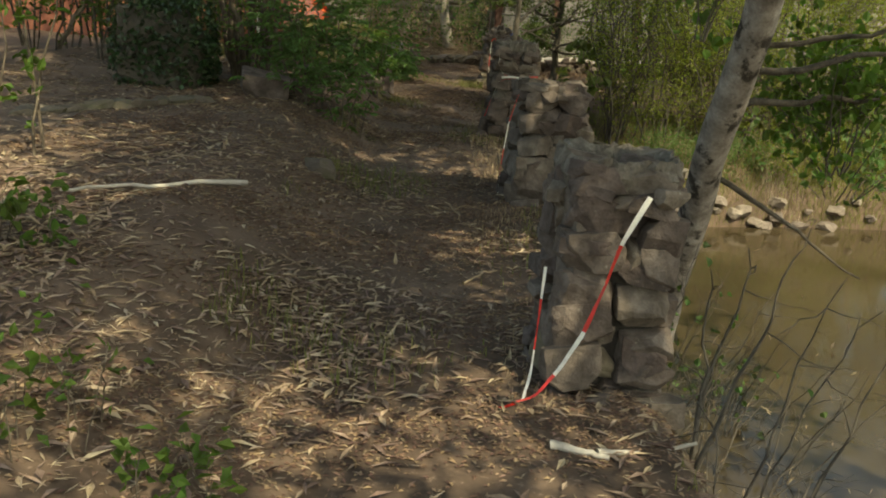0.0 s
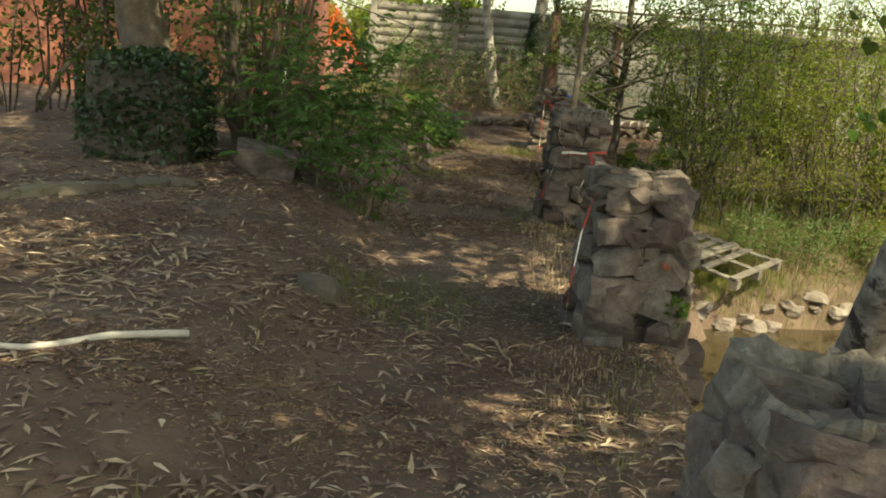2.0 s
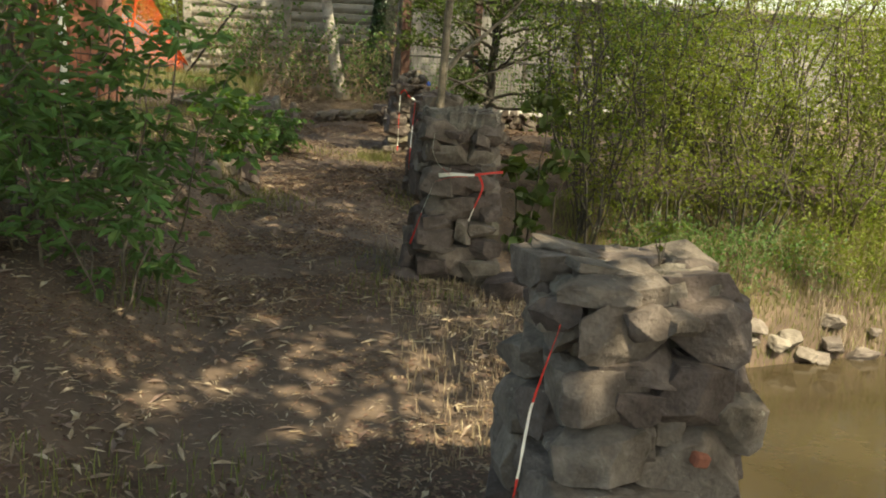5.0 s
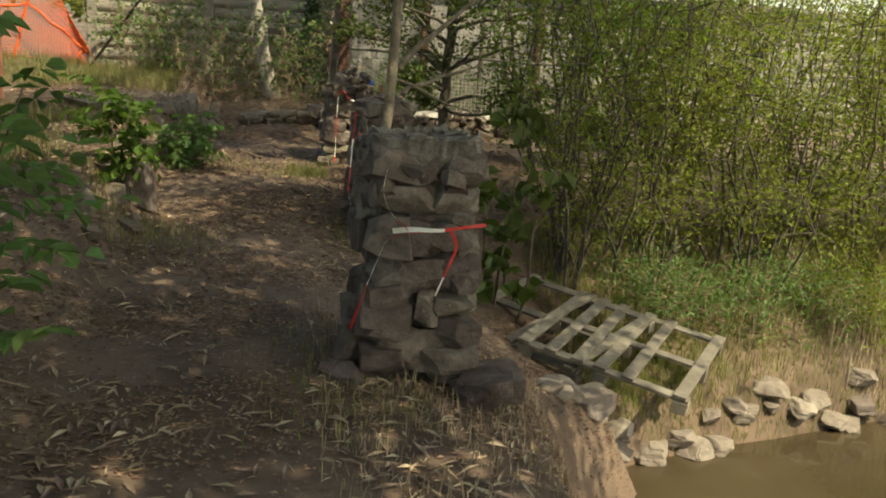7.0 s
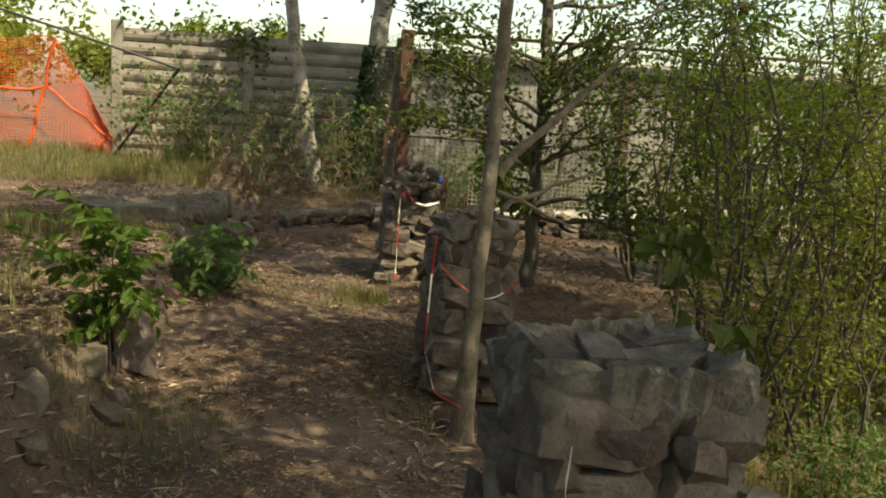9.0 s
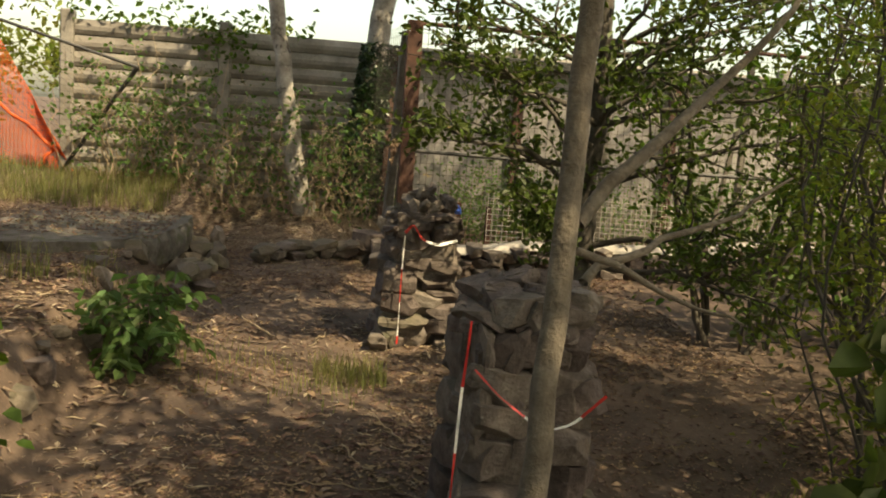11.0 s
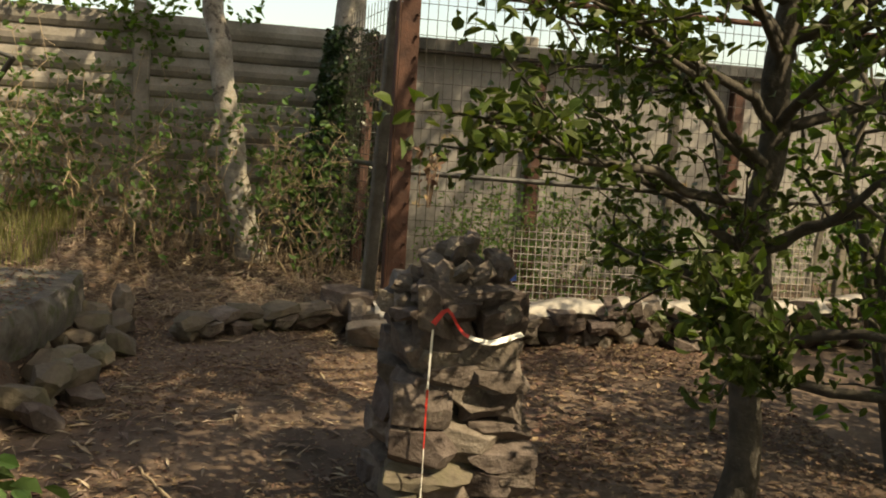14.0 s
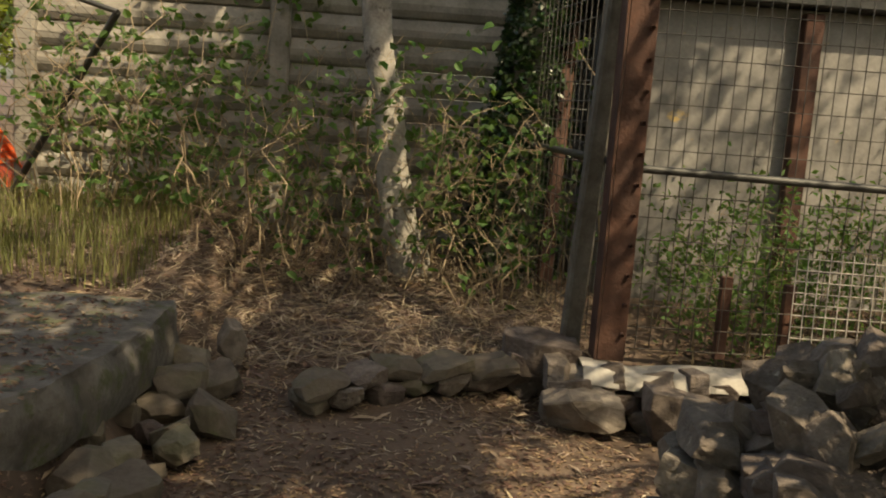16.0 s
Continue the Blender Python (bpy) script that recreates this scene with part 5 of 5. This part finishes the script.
shrub("pillar_seedling", "small green seedling on a pillar top", (0.92, 6.75, 0.99), 0.08, 0.1, 4, M_LIGHTLEAF, M_BARK, 114, (0.045, 0.016), 18, 0.002, low=0.3, category="seedling", fan=0.0)
shrub("pillar_weed", "small green weed rooted in a pillar", (1.06, 6.45, 0.22), 0.13, 0.16, 6, M_LEAF, M_BARK, 115, (0.05, 0.04), 30, 0.002, low=0.1, category="weed", fan=0.0)
# bare twigs hanging over the pond
for i, (x, y) in enumerate([(1.15, 2.9), (1.5, 3.4), (1.9, 3.6), (1.6, 4.5), (1.9, 5.0), (1.55, 5.3)]):
    shrub("bare_twigs", "bare brown twigs hanging over the pond", (x, y, gz(x, y) + 0.05), 0.7, 1.25, 7, M_TWIG, M_DARKBARK, 90 + i, (0.05, 0.008), 60, 0.008, fan=0.3, lean=(0.5, 0.3), droop=1.2, category="twigs", group="twigs over the pond")
for i, (x, y) in enumerate([(1.45, 5.6), (1.75, 6.0), (2.1, 5.7)]):
    shrub("pond_twigs", "thin leafy twigs leaning over the pond", (x, y, gz(x, y)), 0.5, 1.35, 6, M_ELDER, M_DARKBARK, 180 + i, (0.06, 0.045), 60, 0.007, fan=0.3, lean=(0.25, -0.1), low=0.3, droop=0.5, category="twigs", group="twigs over the pond", puff=0.1)
for i, (x, y, z, w) in enumerate([(-5.2, 42, 0.7, 3.5), (-13, 36, 0.7, 6), (-8.5, 31, 0.7, 5.0), (-2.4, 44, 0.7, 3.7), (-6.3, 27, 0.7, 3.4)]):
    tree("garden_tree", "leafy green tree beyond the fence", (x, y, z), (x + 0.3, y, z + w * 0.7), 0.16, 0.08, M_BARK, 200 + i, M_LIGHTLEAF, clumps(x - w * 0.6, x + w * 0.6, y - w * 0.4, y + w * 0.4, z + w * 0.35, z + w * 0.85, 16, w * 0.26, 300 + i), (0.2, 0.13), n_per=420, group="trees beyond the fence")


# ---- sticks ----
def stick(a, b, r, label, mat, seed, wig=0.05, name="fallen_branch"):
    g = np.random.default_rng(seed)
    P = wander(a, b, 12, wig, g)
    ob = new(name, tubes_mesh(name, [(P - np.array(a), np.linspace(r, r * 0.55, 12))], mat, 7, 0.1))
    ob.location = a
    return tagged(ob, label, "stick")


stick((-1.13, 5.15, gz(-1.13, 5.15) + 0.065), (-1.98, 4.5, gz(-1.98, 4.5) + 0.075), 0.016, "bleached pale branch on the leaf litter", M_PALETWIG, 1, 0.045)
stick((0.42, 2.75, 0.03), (0.62, 2.68, 0.03), 0.018, "pale broken stick on the ground", M_PALETWIG, 2)
stick((0.58, 2.7, 0.04), (0.98, 2.85, 0.02), 0.012, "thin pale stick on the ground", M_PALETWIG, 3)
g_st = np.random.default_rng(9)
for i in range(34):
    x, y, a, L = g_st.uniform(-2.2, 0.9), g_st.uniform(2.2, 17.5), g_st.uniform(0, 6.28), g_st.uniform(0.2, 0.6)
    x2, y2 = x + L * math.cos(a), y + L * math.sin(a)
    if x2 < 0.75:
        stick((x, y, gz(x, y) + 0.012), (x2, y2, gz(x2, y2) + 0.015), g_st.uniform(0.003, 0.008), "thin dry twig on the path", M_TWIG, 40 + i, 0.08, "twig")["group"] = "twigs on the path"


stick((-4.6, 11.2, gz(-4.6, 11.2)), (-3.9, 11.6, 1.9), 0.035, "pale dead branch leaning in the shade", M_PALEBARK, 77, 0.04)

# ---- leaf litter and grass ----
def scatter(n, x0, x1, y0, y1, g, keep=None):
    x, y = g.uniform(x0, x1, n), g.uniform(y0, y1, n)
    if keep is not None:
        k = g.uniform(0, 1, n) < keep(x, y)
        x, y = x[k], y[k]
    z = ground_top(x, y)
    k = z > WATER_Z - 0.02
    return np.stack([x, y, z], 1)[k]


def litter():
    g = np.random.default_rng(5)
    path = lambda x, y: np.clip(1 - 0.8 * np.exp(-((x - 0.2) / 0.45) ** 2), 0, 1) * np.interp(y, [0, 3.6, 5.2, 7, 21], [1, 0.85, 0.5, 0.2, 0.12]) * np.clip(0.5 + noise_grid(x, y, 2.5, 0.9, 8), 0.16, 1)
    C = scatter(120000, -4.5, 1.4, -0.5, 21, g, path)
    C[:, 2] += 0.01
    tagged(new("leaf_litter", leaves_mesh("leaf_litter", C, 0.095, 0.02, M_LITTER, g, 0.88, fold=0.35)), "long dry tan fallen leaves on the soil", "leaf litter", kind="stuff")
    C = scatter(300000, -2.8, 3.2, 1.0, 20.6, g, lambda x, y: np.clip(0.5 + noise_grid(x, y, 3.5, 0.8, 9), 0.15, 1))
    C[:, 2] += 0.004
    tagged(new("leaf_crumbs", leaves_mesh("leaf_crumbs", C, 0.028, 0.013, M_CRUMB, g, 0.9, fold=0.3)), "small brown leaf crumbs strewn over the path", "leaf litter", kind="stuff")
    C = scatter(150000, -3.6, 1.5, 1.5, 20.5, g, lambda x, y: np.clip(0.45 + noise_grid(x, y, 4.5, 0.9, 19), 0.06, 1) * np.clip(1 - 0.6 * np.exp(-((x - 0.2) / 0.4) ** 2), 0, 1) * np.interp(y, [1, 4, 6, 10, 17, 19, 20], [0.7, 0.5, 0.28, 0.25, 0.35, 0.9, 0.9]))
    C[:, 2] += 0.007
    tagged(new("straw_litter", leaves_mesh("straw_litter", C, 0.05, 0.007, M_STRAW, g, 0.92, fold=0.3)), "thin pale straw and stalks on the soil", "leaf litter", kind="stuff")
    C = scatter(5200, -0.9, 1.2, 18.7, 20.9, g)
    C[:, 2] += g.uniform(0.01, 0.07, len(C))
    tagged(new("dry_stalks", leaves_mesh("dry_stalks", C, 0.16, 0.006, M_STRAW, g, 0.75, fold=0.2)), "fallen dry stalks before the fence", "leaf litter", kind="stuff")
    C = scatter(10000, -1.2, 4.5, 12.5, 20.5, g, lambda x, y: np.clip(0.3 + noise_grid(x, y, 1.5, 0.9, 10), 0, 1))
    C[:, 2] += 0.008
    tagged(new("round_leaves", leaves_mesh("round_leaves", C, 0.05, 0.034, M_CRUMB, g, 0.85, fold=0.2)), "broad dry leaves fallen under the trees", "leaf litter", kind="stuff")


def grass(name, label, n, x0, x1, y0, y1, h, seed, keep=None, mat=None):
    g = np.random.default_rng(seed)
    C = scatter(n, x0, x1, y0, y1, g, keep)
    m = len(C)
    L = h * g.uniform(0.4, 1.3, (m, 1))
    a = g.uniform(0, 6.28, m)
    bend = np.stack([np.cos(a), np.sin(a), np.zeros(m)], 1) * L * g.uniform(0.1, 0.6, (m, 1))
    side = np.stack([-np.sin(a), np.cos(a), np.zeros(m)], 1) * 0.0028
    up = np.array([0, 0, 1.0])
    V = np.stack([C - side, C + side, C + up * L * 0.6 + bend * 0.35 + side * 0.7, C + up * L * 0.6 + bend * 0.35 - side * 0.7, C + up * L + bend], 1).reshape(-1, 3)
    i = np.arange(m)[:, None] * 5
    F4 = i + np.array([[0, 1, 2, 3]])
    F3 = i + np.array([[3, 2, 4]])
    tagged(new(name, mesh_of(name, V, [F4, F3], mat or M_GRASS)), label, "grass", kind="stuff")


litter()
g_grit = np.random.default_rng(12)
C = np.stack([g_grit.uniform(-1.9, -0.68, 1400), g_grit.uniform(17.0, 18.55, 1400), np.full(1400, 0.588)], 1)
tagged(new("slab_litter", leaves_mesh("slab_litter", C, 0.03, 0.016, M_CRUMB, g_grit, 0.9, fold=0.3)), "dry crumbs scattered on the slab", "leaf litter", kind="stuff")
grass("terrace_grass", "tall seeding grass on the terrace", 9000, -5.5, -0.9, 18.9, 21.0, 0.16, 1)
grass("terrace_grass", "tall seeding grass behind the bank", 12000, -4.5, -1.1, 12.5, 16.0, 0.2, 2, lambda x, y: np.clip(0.3 + noise_grid(x, y, 1.8, 0.9, 11), 0, 1))
grass("path_grass", "sparse green tufts along the path", 30000, -1.0, 0.9, 2.5, 17.5, 0.07, 3, lambda x, y: np.clip(noise_grid(x, y, 2.6, 0.9, 12) - 0.25, 0, 1) * (0.15 + np.abs(x - 0.15)))
grass("grass_tuft", "bright green tuft beside the path", 420, 0.45, 0.85, 15.0, 15.4, 0.12, 4)
grass("shore_grass", "lush green grass on the pond bank", 30000, 2.6, 9.0, 11.7, 14.0, 0.12, 5, lambda x, y: np.clip(0.55 + noise_grid(x, y, 1.6, 0.9, 31), 0.05, 1), M_LIGHTLEAF)
grass("shore_grass", "yellowing grass on the pond bank", 26000, 2.4, 9.0, 11.7, 14.0, 0.09, 15)
grass("shore_straw", "dry straw leaning over the pond bank", 9000, 4.8, 9.0, 12.0, 13.6, 0.24, 16, lambda x, y: np.clip(0.35 + noise_grid(x, y, 1.3, 0.9, 32), 0, 1), M_STRAW)
grass("dry_grass", "dry straw grass at the pond's edge", 2600, 0.4, 1.7, 7.4, 11.0, 0.07, 6, None, M_TWIG)
grass("dry_grass", "dry straw grass at the pond's edge", 1800, 0.3, 1.1, 2.2, 6.4, 0.045, 7, lambda x, y: np.clip(noise_grid(x, y, 2.6, 0.9, 13), 0, 1), M_TWIG)
